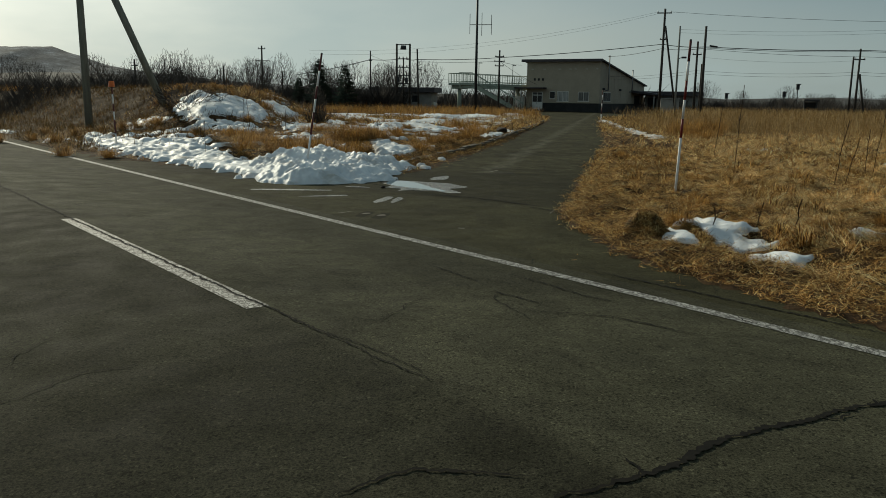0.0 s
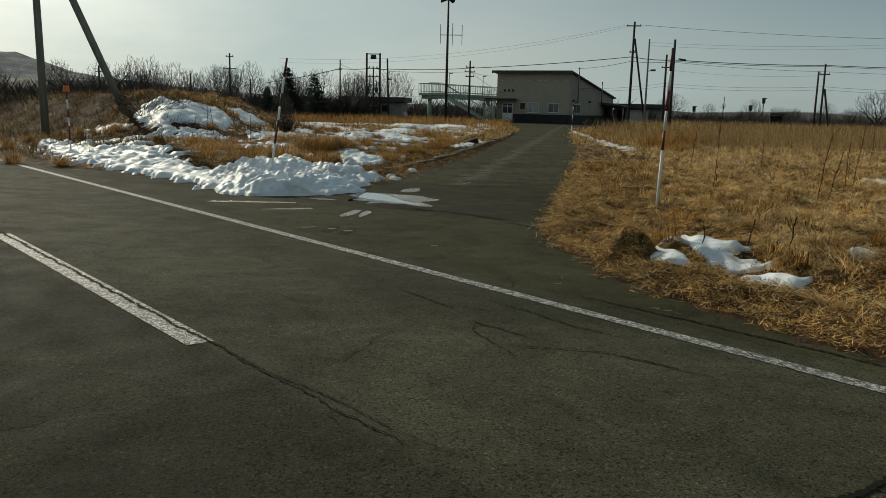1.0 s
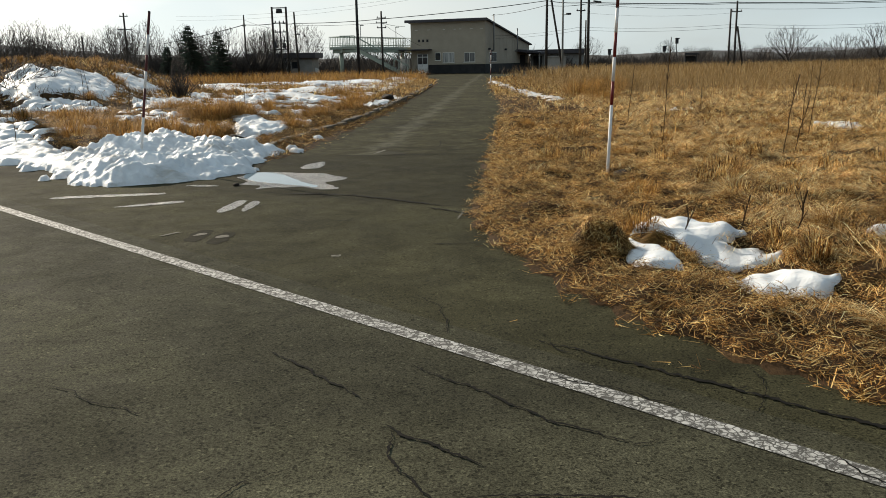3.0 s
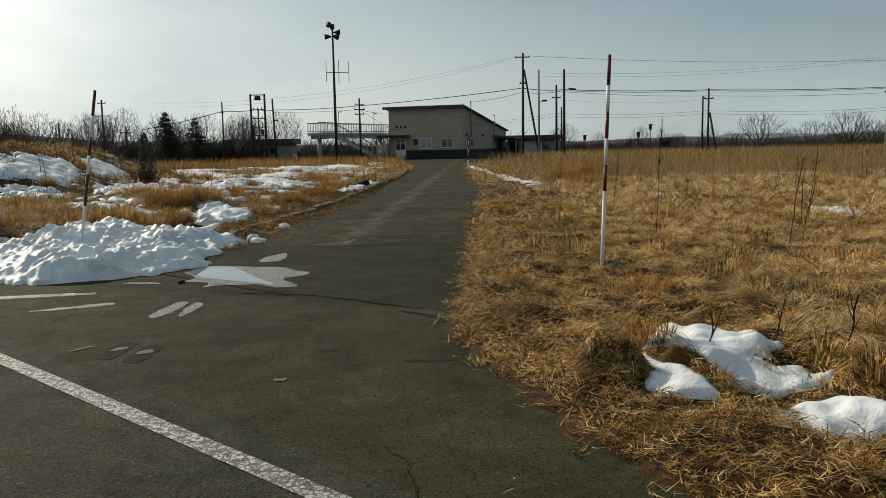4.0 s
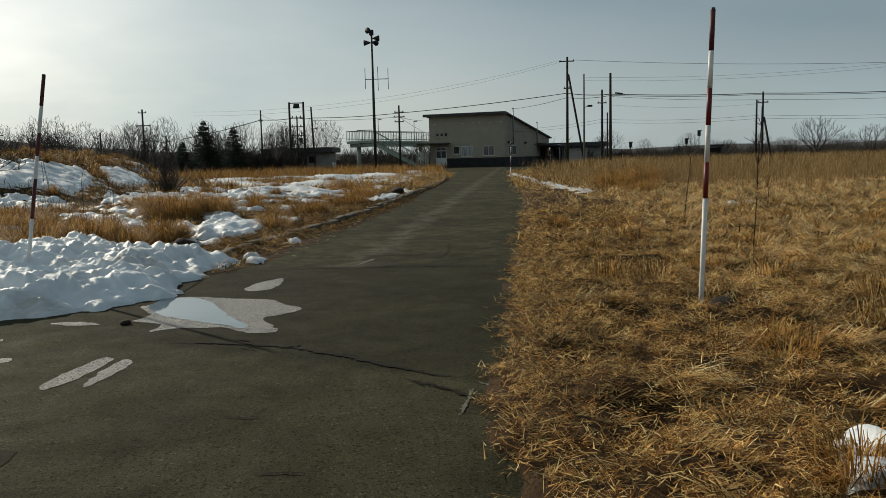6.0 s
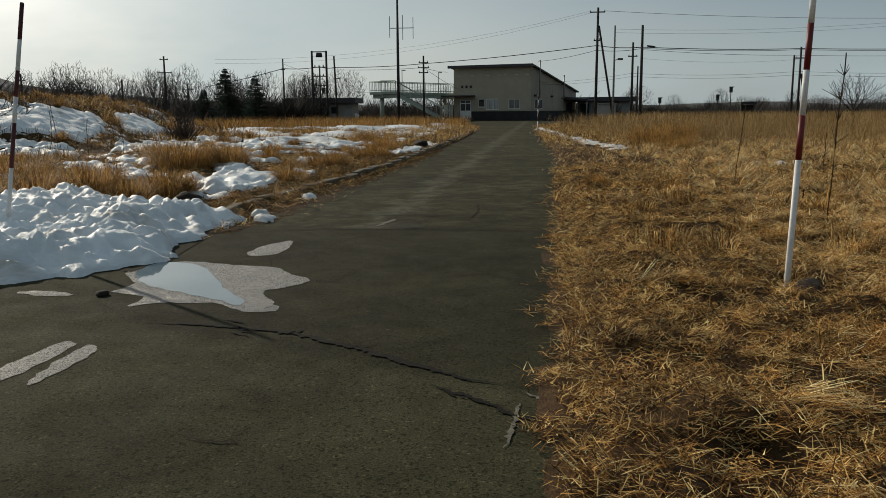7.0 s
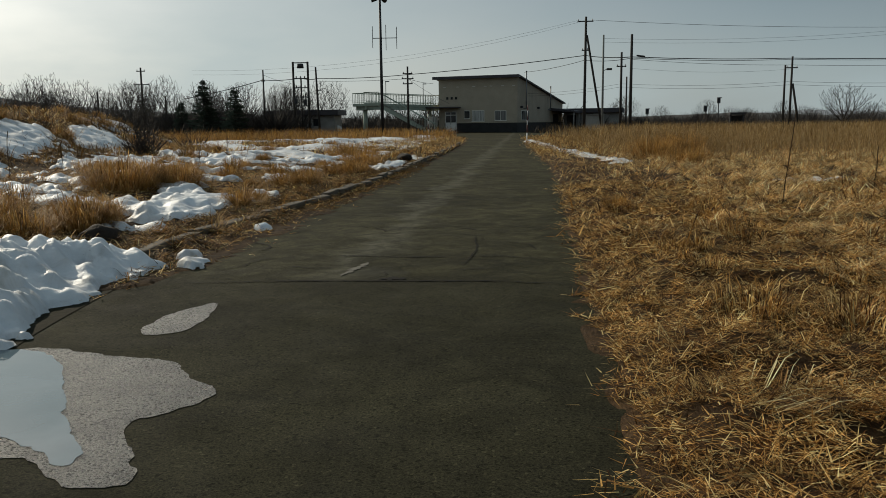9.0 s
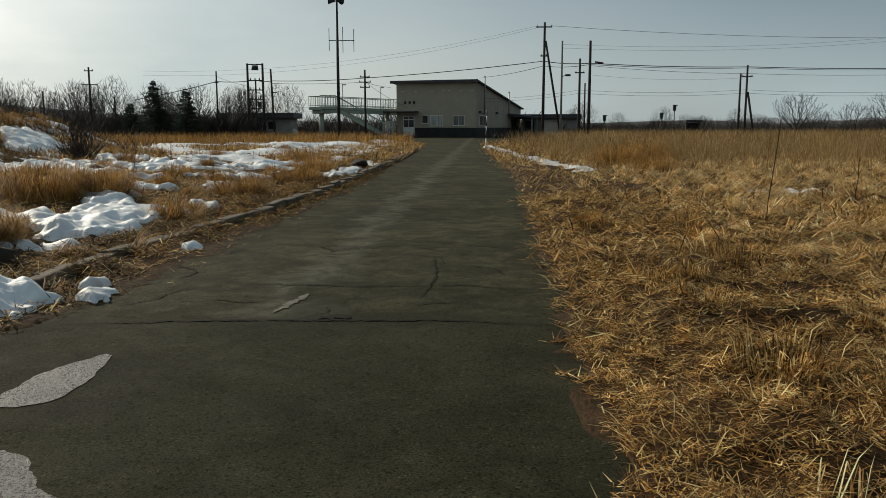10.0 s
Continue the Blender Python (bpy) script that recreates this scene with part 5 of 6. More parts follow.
for k in range(12):
    SPOTS.append((r.uniform(-110, -55), r.uniform(94, 130), r.choice((0, 0, 1, 3)), r.uniform(0.65, 1.0)))
for k in range(34):
    SPOTS.append((r.uniform(-62, -19), r.uniform(90, 116), r.choice((0, 1, 1, 3)), r.uniform(0.7, 1.1)))
for k in range(16):
    SPOTS.append((r.uniform(17, 105), r.uniform(122, 150), r.choice((0, 2, 2)), r.uniform(0.45, 0.7)))
r = random.Random(17)
taken = set()
for x, y, k, s in SPOTS:
    mtx = pose(x, y, float(land(np.array(x), np.array(y))), 0, 0, r.uniform(0, 360))
    if k not in taken:
        taken.add(k)
        ob = KINDS[k]
        ob.matrix_basis = mtx
    else:
        ob = copy_thing(KINDS[k], mtx)
    ob.scale = (s, s, s * r.uniform(0.9, 1.1))


def spruce(x, y, h, seed, spread=0.34):
    """A young spruce: whorls of drooping boughs, each a feathered spray of needle slivers."""
    rng = random.Random(seed)
    ob = empty("spruce", "small dark green spruce among bare trees", "tree", (x, y, 0), group="spruces")
    part("trunk", rod((0, 0, -0.3), (0, 0, h), 0.10, 0.015, 8), BARK, ob)
    V, F = [], []
    z = 0.35
    while z < h - 0.1:
        t = z / h
        reach = h * spread * (1 - t) ** 0.85 + 0.06
        for k in range(rng.randint(8, 10)):
            a = rng.uniform(0, 6.283)
            d = Vector((math.cos(a), math.sin(a), 0))
            side = Vector((-d.y, d.x, 0))
            ln = reach * rng.uniform(0.6, 1.15)
            drop = rng.uniform(0.05, 0.35) * ln
            for i in range(int(10 + 24 * ln)):
                q = rng.random() ** 0.7
                c = d * ln * q + Vector((0, 0, z - drop * q + 0.16 * ln * q * q))
                w = 0.30 * ln * (1.05 - q) * rng.uniform(-1, 1)
                tip = c + side * w + d * rng.uniform(0.05, 0.2) + Vector((0, 0, rng.uniform(-0.12, 0.03)))
                n0 = len(V)
                e = d.cross(Vector((0, 0, 1))) * 0.02 + Vector((0, 0, 0.03))
                V += [c - 1.6 * e, c + 1.6 * e, tip]
                F.append((n0, n0 + 1, n0 + 2))
        z += rng.uniform(0.11, 0.19)
    c = raw("crown", V, F, NEEDLE)
    c.parent = ob
    return ob


spruce(-27.6, 80.0, 5.5, 1)
spruce(-24.6, 80.0, 4.8, 2)
spruce(-30.6, 82.0, 3.6, 3)


def thicket(name, spots, mat, label, thick=1.0, wild=0.22):
    """Many thin upright twigs: spots of (x, y, radius across x, radius across y, height, count); thick: twig width."""
    rs = np.random.RandomState(12)
    V, F = [], []
    base = 0
    for x, y, rx, ry, h, n in spots:
        px, py = x + rx * rs.uniform(-1, 1, n), y + ry * rs.uniform(-1, 1, n)
        pz = land(px, py) - 0.1
        hh = h * (0.35 + 0.65 * rs.rand(n) ** 1.5) * (0.75 + 0.3 * waves(px, py, 5, 9, 1))
        lean = rs.normal(0, wild, (n, 2)) * hh[:, None]
        w = (0.012 + 0.02 * rs.rand(n)) * thick
        a = rs.uniform(0, np.pi, n)
        cx, cy = np.cos(a) * w, np.sin(a) * w
        mid = 0.5
        v = np.stack([np.stack([px - cx, py - cy, pz], -1), np.stack([px + cx, py + cy, pz], -1),
                      np.stack([px + lean[:, 0] * mid + cx * 0.7, py + lean[:, 1] * mid + cy * 0.7, pz + hh * 0.55], -1),
                      np.stack([px + lean[:, 0], py + lean[:, 1], pz + hh], -1)], 1)
        V.append(v.reshape(-1, 3))
        F.append(np.arange(n * 4).reshape(n, 4) + base)
        base += 4 * n
    return tagged(raw(name, np.concatenate(V), np.concatenate(F), mat), label, "thicket", kind="stuff")


thicket("thicket", [(-66, 94, 46, 7, 3.2, 30000), (-36, 89, 15, 4, 3.5, 26000), (-28, 83.5, 7, 1.5, 3.0, 12000), (-60, 70, 35, 12, 2.2, 7000), (-20, 112, 24, 8, 3.4, 9000), (-6, 124, 16, 8, 4.2, 6000), (24, 120, 12, 6, 2.6, 12000), (52, 110, 30, 8, 2.6, 26000), (92, 108, 32, 10, 2.8, 16000),
                    (38, 97, 14, 2.5, 1.7, 2400), (-7, 92, 3.2, 1.2, 1.6, 500), (-10.5, 88, 4.0, 1.0, 1.5, 900), (18, 92, 14, 3, 1.5, 3500)], BARKDARK, "dense dark leafless scrub along the edge of the fields", 1.0, 0.3)
bush = bare_tree(9, 2.0, 0.6, 800, "dark dense leafless bush at the end of the embankment", 0.03, 0.03, 0.011, "bush", "")
bush.matrix_basis = pose(-9.75, 26.4, float(land(np.array(-9.75), np.array(26.4))) - 0.35)
thicket("scrub", [(-33, 36, 13, 4, 1.7, 6000), (-24, 33, 6, 3, 1.1, 1500), (-16, 34, 5, 2, 1.2, 1100), (-9.8, 26.5, 0.25, 0.3, 1.2, 260), (-30, 24, 7, 2, 1.3, 1200)], BARKDARK, "thin dark leafless scrub on the embankment", 0.25, 0.4)
brambles = bare_tree(10, 0.95, 2.6, 420, "bare dark brambles at the foot of a strut", 0.05, 0.016, 0.007, "bush", "")
brambles.matrix_basis = pose(-12.2, 19.7, float(land(np.array(-12.2), np.array(19.7))))


def ridge(name, x0, x1, y, top, mat, seed, label, depth=500):
    xs = np.linspace(x0, x1, 90)
    rs = np.random.RandomState(seed)
    edge = np.sin(np.linspace(0, np.pi, 90)) ** 0.6
    h = top * edge * (0.72 + 0.2 * waves(xs, xs * 0, (x1 - x0) / 3.2, seed, 3)) + 0.012 * top * rs.normal(0, 1, 90)
    V, F = [], []
    for k, t in enumerate((0, 0.25, 0.5, 0.75, 1.0)):
        for i in range(90):
            V.append((xs[i], y + depth * t, -3 + (h[i] + 3) * math.sin(t * math.pi / 2)))
    for k in range(4):
        for i in range(89):
            F.append((k * 90 + i, k * 90 + i + 1, (k + 1) * 90 + i + 1, (k + 1) * 90 + i))
    return tagged(raw(name, V, F, mat, True), label, "hills", kind="structure")


def skyline(name, y, tops, mat, label):
    """A wooded height whose crest follows (x, height) stops."""
    xs = np.linspace(tops[0][0], tops[-1][0], 240)
    h = np.interp(xs, [p[0] for p in tops], [p[1] for p in tops]) + 0.7 * waves(xs, xs * 0, 40, 4, 4)
    V, F = [], []
    for t in (0, 0.25, 0.5, 0.75, 1.0):
        V += [(x, y + 260 * t, -3 + (k + 3) * math.sin(t * math.pi / 2)) for x, k in zip(xs, h)]
    for k in range(4):
        F += [(k * 240 + i, k * 240 + i + 1, (k + 1) * 240 + i + 1, (k + 1) * 240 + i) for i in range(239)]
    return tagged(raw(name, V, F, mat, True), label, "hills", kind="structure")


skyline("backdrop_hill", 900, [(-2200, 50), (-1200, 66), (-950, 74), (-820, 74), (-775, 60), (-720, 44), (-650, 35), (-500, 22), (-300, 13), (-100, 7)], HILLWOOD, "low hill of bare woods mottled with snow")
skyline("backdrop_hill", 520, [(-1400, 15), (-700, 22), (-500, 23), (-382, 14), (-260, 8), (-120, 5), (0, 3)], HILL, "dark wooded rise in front of the hill")
ridge("backdrop_hill", -60, 700, 420, 8, HILL, 9, "far dark line of woods", 100)
ridge("backdrop_ridge", 250, 1500, 1500, 30, HILLFAR, 5, "snowy ridge in the distance, paled by painted haze")


# ---------------------------------------------------------------- dead grass
def in_snow(x, y, grow=0.0):
    hit = np.zeros(np.shape(x), bool)
    for p in SNOWS:
        a = np.array(p)
        near = (x > a[:, 0].min() - 0.2) & (x < a[:, 0].max() + 0.2) & (y > a[:, 1].min() - 0.2) & (y < a[:, 1].max() + 0.2)
        if near.any():
            sub = np.where(near)[0]
            hit[sub] |= inside(p, x[sub], y[sub])
    return hit


def scatter(rs, n, x0, x1, y0, y1, density=None, overhang=0.0, snow_free=1.0):
    """Spots on the open ground within a rectangle, thinned by density(x, y) in 0..1."""
    x, y = rs.uniform(x0, x1, n), rs.uniform(y0, y1, n)
    keep = ~paved(x, y)
    if overhang:
        keep |= (edge_distance(DRIVE_EDGE, x, y) < overhang * (0.6 + 0.9 * waves(x, y, 0.5, 90, 2)) * rs.rand(n)) & (across(x, y) > 1.5)
    if density is not None:
        keep &= rs.rand(n) < density(x, y)
    for hx, hy, hr in HOLLOWS:
        keep &= (np.hypot(x - hx, y - hy) > 0.85 * hr) | (rs.rand(n) < 0.05)
    x, y = x[keep], y[keep]
    free = ~in_snow(x, y) | (rs.rand(len(x)) > snow_free)
    return x[free], y[free]


def blades_mesh(rs, x, y, length, width, pitch, name, mat, label, heading=None, droop=0.5, lift=0.0, category="grass"):
    """Bent three-point blades; pitch: lean from level, in radians; droop: how far the tip bends down."""
    n = len(x)
    a = rs.uniform(0, 2 * np.pi, n) if heading is None else heading
    ca, sa = np.cos(a), np.sin(a)
    z = np.where(paved(x, y), np.maximum(ground_height(x, y), 0.004), ground_height(x, y)) + lift * rs.rand(n) * np.clip(0.5 + 0.8 * waves(x, y, 0.38, 91, 2), 0.02, 1.6)
    h1, v1 = np.cos(pitch) * length * 0.55, np.sin(pitch) * length * 0.55
    p2 = pitch - droop * rs.uniform(0.3, 1.2, n)
    h2, v2 = np.cos(p2) * length * 0.45, np.sin(p2) * length * 0.45
    wx, wy = -sa * width * 0.5, ca * width * 0.5
    zt = np.maximum(z + v1 + v2, z + 0.004)
    v = np.stack([np.stack([x - wx, y - wy, z], -1), np.stack([x + wx, y + wy, z], -1),
                  np.stack([x + ca * h1 + wx * 0.8, y + sa * h1 + wy * 0.8, z + v1 + 0.003], -1), np.stack([x + ca * h1 - wx * 0.8, y + sa * h1 - wy * 0.8, z + v1 + 0.003], -1),
                  np.stack([x + ca * (h1 + h2), y + sa * (h1 + h2), zt], -1)], 1).reshape(-1, 3)
    b = np.arange(n)[:, None] * 5
    tri = np.concatenate([b + np.array([[0, 1, 2]]), b + np.array([[0, 2, 3]]), b + np.array([[3, 2, 4]])])
    return tagged(raw(name, v, tri, mat), label, category, kind="stuff")


rs = np.random.RandomState(3)
# short matted straw close to the way
clump = lambda x, y: np.clip(0.52 + 0.6 * waves(x, y, 0.55, 41, 2), 0.03, 1)
x, y = scatter(rs, 200000, 0.5, 8.0, -2.5, 11.0, clump, 0.09, 0.97)
n = len(x)
flow = 0.5 + 2.2 * waves(x, y, 0.8, 8, 2) + rs.normal(0, 1.4, n)
blades_mesh(rs, x, y, rs.uniform(0.025, 0.095, n) + 0.10 * (rs.rand(n) > 0.92), rs.uniform(0.0022, 0.0052, n), rs.uniform(0.0, 0.4, n) + 0.4 * (rs.rand(n) > 0.95), "matted_grass", STRAW,
            "flattened pale dead grass matted on the verge", flow, 0.6, 0.10)
x, y = scatter(rs, 120000, 0.9, 26, 10.5, 34, clump, 0.2, 0.97)
n = len(x)
blades_mesh(rs, x, y, rs.uniform(0.12, 0.4, n), rs.uniform(0.008, 0.016, n), rs.uniform(0.0, 0.4, n) + 0.5 * (rs.rand(n) > 0.9), "matted_grass", STRAW, "flattened pale dead grass across the field", 0.5 + 2.2 * waves(x, y, 1.6, 8, 2) + rs.normal(0, 0.9, n), 0.6, 0.16)
x, y = scatter(rs, 40000, 7.8, 16, -2.5, 11.0, clump, 0.0, 0.97)
n = len(x)
blades_mesh(rs, x, y, rs.uniform(0.12, 0.4, n), rs.uniform(0.006, 0.011, n), rs.uniform(0.05, 0.7, n), "matted_grass", STRAW, "flattened pale dead grass across the field", 0.5 + 2.2 * waves(x, y, 1.6, 8, 2) + rs.normal(0, 0.9, n), 0.6, 0.16)


def locks(rs, n, m, x0, x1, y0, y1, density, length, width, name, mat, label, rise=0.35, flow_size=2.4):
    """Swathes of m long blades that fell together, each arching over its neighbours."""
    cx, cy = scatter(rs, n, x0, x1, y0, y1, density, 0.0, 1.0)
    k = len(cx)
    head = 2.6 * waves(cx, cy, flow_size, 8, 2) - 0.5 + rs.normal(0, 0.5, k)
    up = rise * rs.rand(k) ** 1.6
    size = rs.uniform(0.7, 1.2, k)
    x = np.repeat(cx, m) + rs.normal(0, 0.05, k * m)
    y = np.repeat(cy, m) + rs.normal(0, 0.05, k * m)
    ok = ~paved(x, y)
    x, y = x[ok], y[ok]
    pick = np.repeat(np.arange(k), m)[ok]
    c = len(x)
    return blades_mesh(rs, x, y, rs.uniform(*length, c) * size[pick], rs.uniform(*width, c), np.clip(up[pick] + rs.normal(0.08, 0.10, c), 0.0, 1.3), name, mat, label,
                       head[pick] + rs.normal(0, 0.22, c), 0.9, 0.05)


unmown = lambda x, y: (0.04 + 0.96 * smooth01(x - 0.06 * y + 0.5 * waves(x, y, 1.2, 46, 2), 1.9, 3.0)) * np.clip(0.55 + 0.7 * waves(x, y, 0.7, 47, 2), 0.05, 1)
locks(rs, 9500, 24, 1.2, 10.0, 0.2, 13.0, lambda x, y: unmown(x, y) * (1 - smooth01(x + 0.8 * waves(x, y, 2.0, 57, 2), 6.5, 9.5)) * smooth01(y + 0.5 * waves(x, y, 1.6, 58, 2), 0.6, 2.2), (0.16, 0.40), (0.0028, 0.0055), "fallen_grass", LOCKS, "long pale dead grass fallen over in swathes")
locks(rs, 9000, 20, 1.4, 20.0, 11.0, 30.0, unmown, (0.25, 0.55), (0.006, 0.012), "fallen_grass", LOCKS, "long pale dead grass fallen over in swathes", 0.5)
mown = lambda x, y: np.clip(0.5 + 0.9 * waves(x, y, 0.4, 48, 2), 0.0, 1)
locks(rs, 7000, 14, 0.7, 4.2, 1.0, 13.0, mown, (0.06, 0.16), (0.0025, 0.0048), "mown_grass", STRAW, "short mown dead grass lying in wisps on the verge", 0.5, 0.8)
locks(rs, 2600, 22, -15, -2.3, 10.0, 26.0, lambda x, y: np.clip(0.45 + 0.7 * waves(x, y, 1.0, 49, 2), 0.05, 1), (0.15, 0.36), (0.005, 0.009), "fallen_grass", REED, "orange dead grass fallen between snow patches", 0.6)
for x0, x1, y0, y1, count in ((-15, -7.5, 25, 46, 26000), (-6, -1.5, 28, 62, 16000), (1.5, 6.5, 30, 62, 22000)):
    x, y = scatter(rs, count, x0, x1, y0, y1, lambda x, y: np.clip(0.6 + 0.5 * waves(x, y, 2.0, 55, 2), 0.1, 1), 0.25, 0.9)
    n = len(x)
    blades_mesh(rs, x, y, rs.uniform(0.15, 0.5, n), rs.uniform(0.012, 0.024, n), rs.uniform(0.05, 0.9, n), "matted_grass", STRAW, "flattened dead grass beside the drive", None, 0.8, 0.05)
# rough thatch on the other side and along the road
x, y = scatter(rs, 125000, -16, -1.6, 5.5, 34, lambda x, y: np.clip(0.55 + 0.5 * waves(x, y, 1.3, 44, 2), 0.1, 1), 0.12, 0.97)
n = len(x)
blades_mesh(rs, x, y, rs.uniform(0.06, 0.24, n), rs.uniform(0.006, 0.011, n), rs.uniform(0.0, 0.4, n) + 0.5 * (rs.rand(n) > 0.93), "matted_grass", STRAW, "flattened dead grass between snow patches", None, 0.6, 0.05)
x, y = scatter(rs, 170000, -34, -9, 12, 42, lambda x, y: np.clip(0.55 + 0.5 * waves(x, y, 2.0, 45, 2), 0.1, 1), 0.2, 0.95)
n = len(x)
blades_mesh(rs, x, y, rs.uniform(0.12, 0.42, n), rs.uniform(0.008, 0.017, n), rs.uniform(0.1, 1.2, n), "matted_grass", BANKG, "rough dead grass on the embankment", None, 0.5, 0.05)
x, y = scatter(rs, 42000, -22, 18, -18, -2, None, 0.0, 1)
n = len(x)
blades_mesh(rs, x, y, rs.uniform(0.1, 0.35, n), rs.uniform(0.01, 0.02, n), rs.uniform(0.1, 1.0, n), "matted_grass", STRAW, "dead grass on the far verge of the road", None, 0.5, 0.05)


def litter(rs, x, y, length, width, name, mat, label):
    """Fine broken straw: one sliver each, lying every way."""
    n = len(x)
    a, p = rs.uniform(0, 2 * np.pi, n), rs.uniform(-0.15, 0.55, n)
    z = np.maximum(ground_height(x, y), np.where(paved(x, y), 0.003, -9)) + 0.075 * rs.rand(n) * np.clip(0.45 + 0.9 * waves(x, y, 0.3, 93, 2), 0.03, 1.6)
    d = np.stack([np.cos(a) * np.cos(p), np.sin(a) * np.cos(p), np.sin(p)], -1) * length[:, None]
    w = np.stack([-np.sin(a), np.cos(a), rs.uniform(-0.6, 0.6, n)], -1) * width[:, None] * 0.5
    b = np.stack([x, y, z], -1)
    v = np.stack([b - w, b + w, b + d], 1).reshape(-1, 3)
    return tagged(raw(name, v, np.arange(3 * n).reshape(n, 3), mat), label, "grass", kind="stuff")


fine = lambda x, y: np.clip(0.6 + 0.6 * waves(x, y, 0.35, 95, 2), 0.04, 1)
near = lambda x, y: fine(x, y) * (1 - 0.9 * smooth01(x, 3.8, 5.5)) * (0.1 + 0.9 * smooth01(y, -0.5, 0.3))
x, y = scatter(rs, 460000, 0.5, 5.5, -0.5, 9.0, near, 0.16, 0.98)
n = len(x)
litter(rs, x, y, rs.uniform(0.02, 0.10, n), rs.uniform(0.0025, 0.0065, n), "straw_litter", STRAW, "broken pale straw littering the verge")
x, y = scatter(rs, 190000, 0.8, 10, 8.5, 18, fine, 0.16, 0.98)
n = len(x)
litter(rs, x, y, rs.uniform(0.04, 0.15, n), rs.uniform(0.006, 0.012, n), "straw_litter", STRAW, "broken pale straw littering the verge")
x, y = scatter(rs, 110000, -6.5, -1.4, 8.5, 22, fine, 0.32, 0.98)
n = len(x)
litter(rs, x, y, rs.uniform(0.03, 0.12, n), rs.uniform(0.005, 0.010, n), "straw_litter", STRAW, "broken pale straw and leaves behind the kerb")

yy = rs.uniform(9.4, 26, 60000)
xx = np.interp(yy, [p[1] for p in KLINE], [p[0] for p in KLINE]) + rs.triangular(-1.1, -0.35, 0.5, len(yy)) + 0.06 * waves(yy, yy * 0, 1.1, 31, 3)
free = ~in_snow(xx, yy)
x, y = xx[free], yy[free]
n = len(x)
litter(rs, x, y, rs.uniform(0.02, 0.09, n), rs.uniform(0.006, 0.014, n), "leaf_litter", BANKG, "brown leaf litter and moss heaped along the kerb")

x, y = scatter(rs, 60000, -26, -4, 6, 28, lambda x, y: (1 - smooth01(across(x, y), 2.6, 4.2)) * np.clip(0.6 + 0.6 * waves(x, y, 0.8, 97, 2), 0.05, 1), 0.1, 0.97)
n = len(x)
litter(rs, x, y, rs.uniform(0.04, 0.14, n), rs.uniform(0.007, 0.014, n), "verge_grass", BANKG, "short brown and greenish grass between road and snow")

# standing grass of the field
band = lambda x, y: smooth01(y + 0.25 * x + 4.0 * waves(x, y, 6, 50, 2), 21, 42) * smooth01(x - 0.02 * y, 2.2, 4.2) * np.clip(0.6 + 0.5 * waves(x, y, 2.2, 51, 2), 0.1, 1)
x, y = scatter(rs, 190000, 2.4, 40, 16, 46, band, 0, 0.9)
n = len(x)
blades_mesh(rs, x, y, rs.uniform(0.45, 1.05, n) * (0.85 + 0.2 * waves(x, y, 4, 52, 1)), rs.uniform(0.004, 0.010, n), rs.uniform(0.45, 1.5, n), "standing_grass", FIELD, "tall orange-brown dead grass standing in the field", None, 0.5)
x, y = scatter(rs, 130000, 2.6, 95, 44, 100, lambda x, y: np.clip(0.65 + 0.4 * waves(x, y, 5, 53, 2), 0.1, 1) * smooth01(x, 3, 6 + 0.05 * y), 0, 0.9)
n = len(x)
blades_mesh(rs, x, y, rs.uniform(0.5, 1.2, n), rs.uniform(0.014, 0.034, n), rs.uniform(0.6, 1.55, n), "standing_grass", FIELD, "tall orange-brown dead grass standing in the field", None, 0.5)
x, y = scatter(rs, 28000, 38, 110, 18, 46, None, 0, 0.9)
n = len(x)
blades_mesh(rs, x, y, rs.uniform(0.6, 1.2, n), rs.uniform(0.02, 0.04, n), rs.uniform(1.0, 1.55, n), "standing_grass", FIELD, "tall orange-brown dead grass standing in the field", None, 0.5)
# scattered taller growth between the two
x, y = scatter(rs, 13000, 1.6, 16, 1.5, 24, lambda x, y: 0.8 * smooth01(waves(x, y, 1.7, 60, 2), 0.35, 0.9) * smooth01(x, 1.8, 4), 0, 1)
n = len(x)
blades_mesh(rs, x, y, rs.uniform(0.2, 0.5, n), rs.uniform(0.005, 0.009, n), rs.uniform(0.3, 1.2, n), "standing_grass", REED, "loose tufts of dead grass in the field", None, 0.9)
# rough ground by the drive: orange tufts
x, y = scatter(rs, 7000, -36, -2.2, 11, 75, lambda x, y: smooth01(waves(x, y, 2.2, 62, 3), 0.25, 0.9) * smooth01(-x - 0.02 * y, 2.2, 3.5), 0, 0.85)
n = len(x)
blades_mesh(rs, x, y, rs.uniform(0.2, 0.55, n), rs.uniform(0.006, 0.014, n) * (1 + y / 50), rs.uniform(0.6, 1.5, n), "standing_grass", REED, "orange-brown dead grass standing between snow patches", None, 0.8)
x, y = scatter(rs, 45000, -60, -2.6, 55, 88, lambda x, y: np.clip(0.6 + 0.5 * waves(x, y, 5, 63, 2), 0.05, 1), 0, 0.9)
n = len(x)
blades_mesh(rs, x, y, rs.uniform(0.5, 1.1, n), rs.uniform(0.014, 0.03, n), rs.uniform(0.6, 1.5, n), "standing_grass", REED, "orange-brown dead grass along the line", None, 0.8)


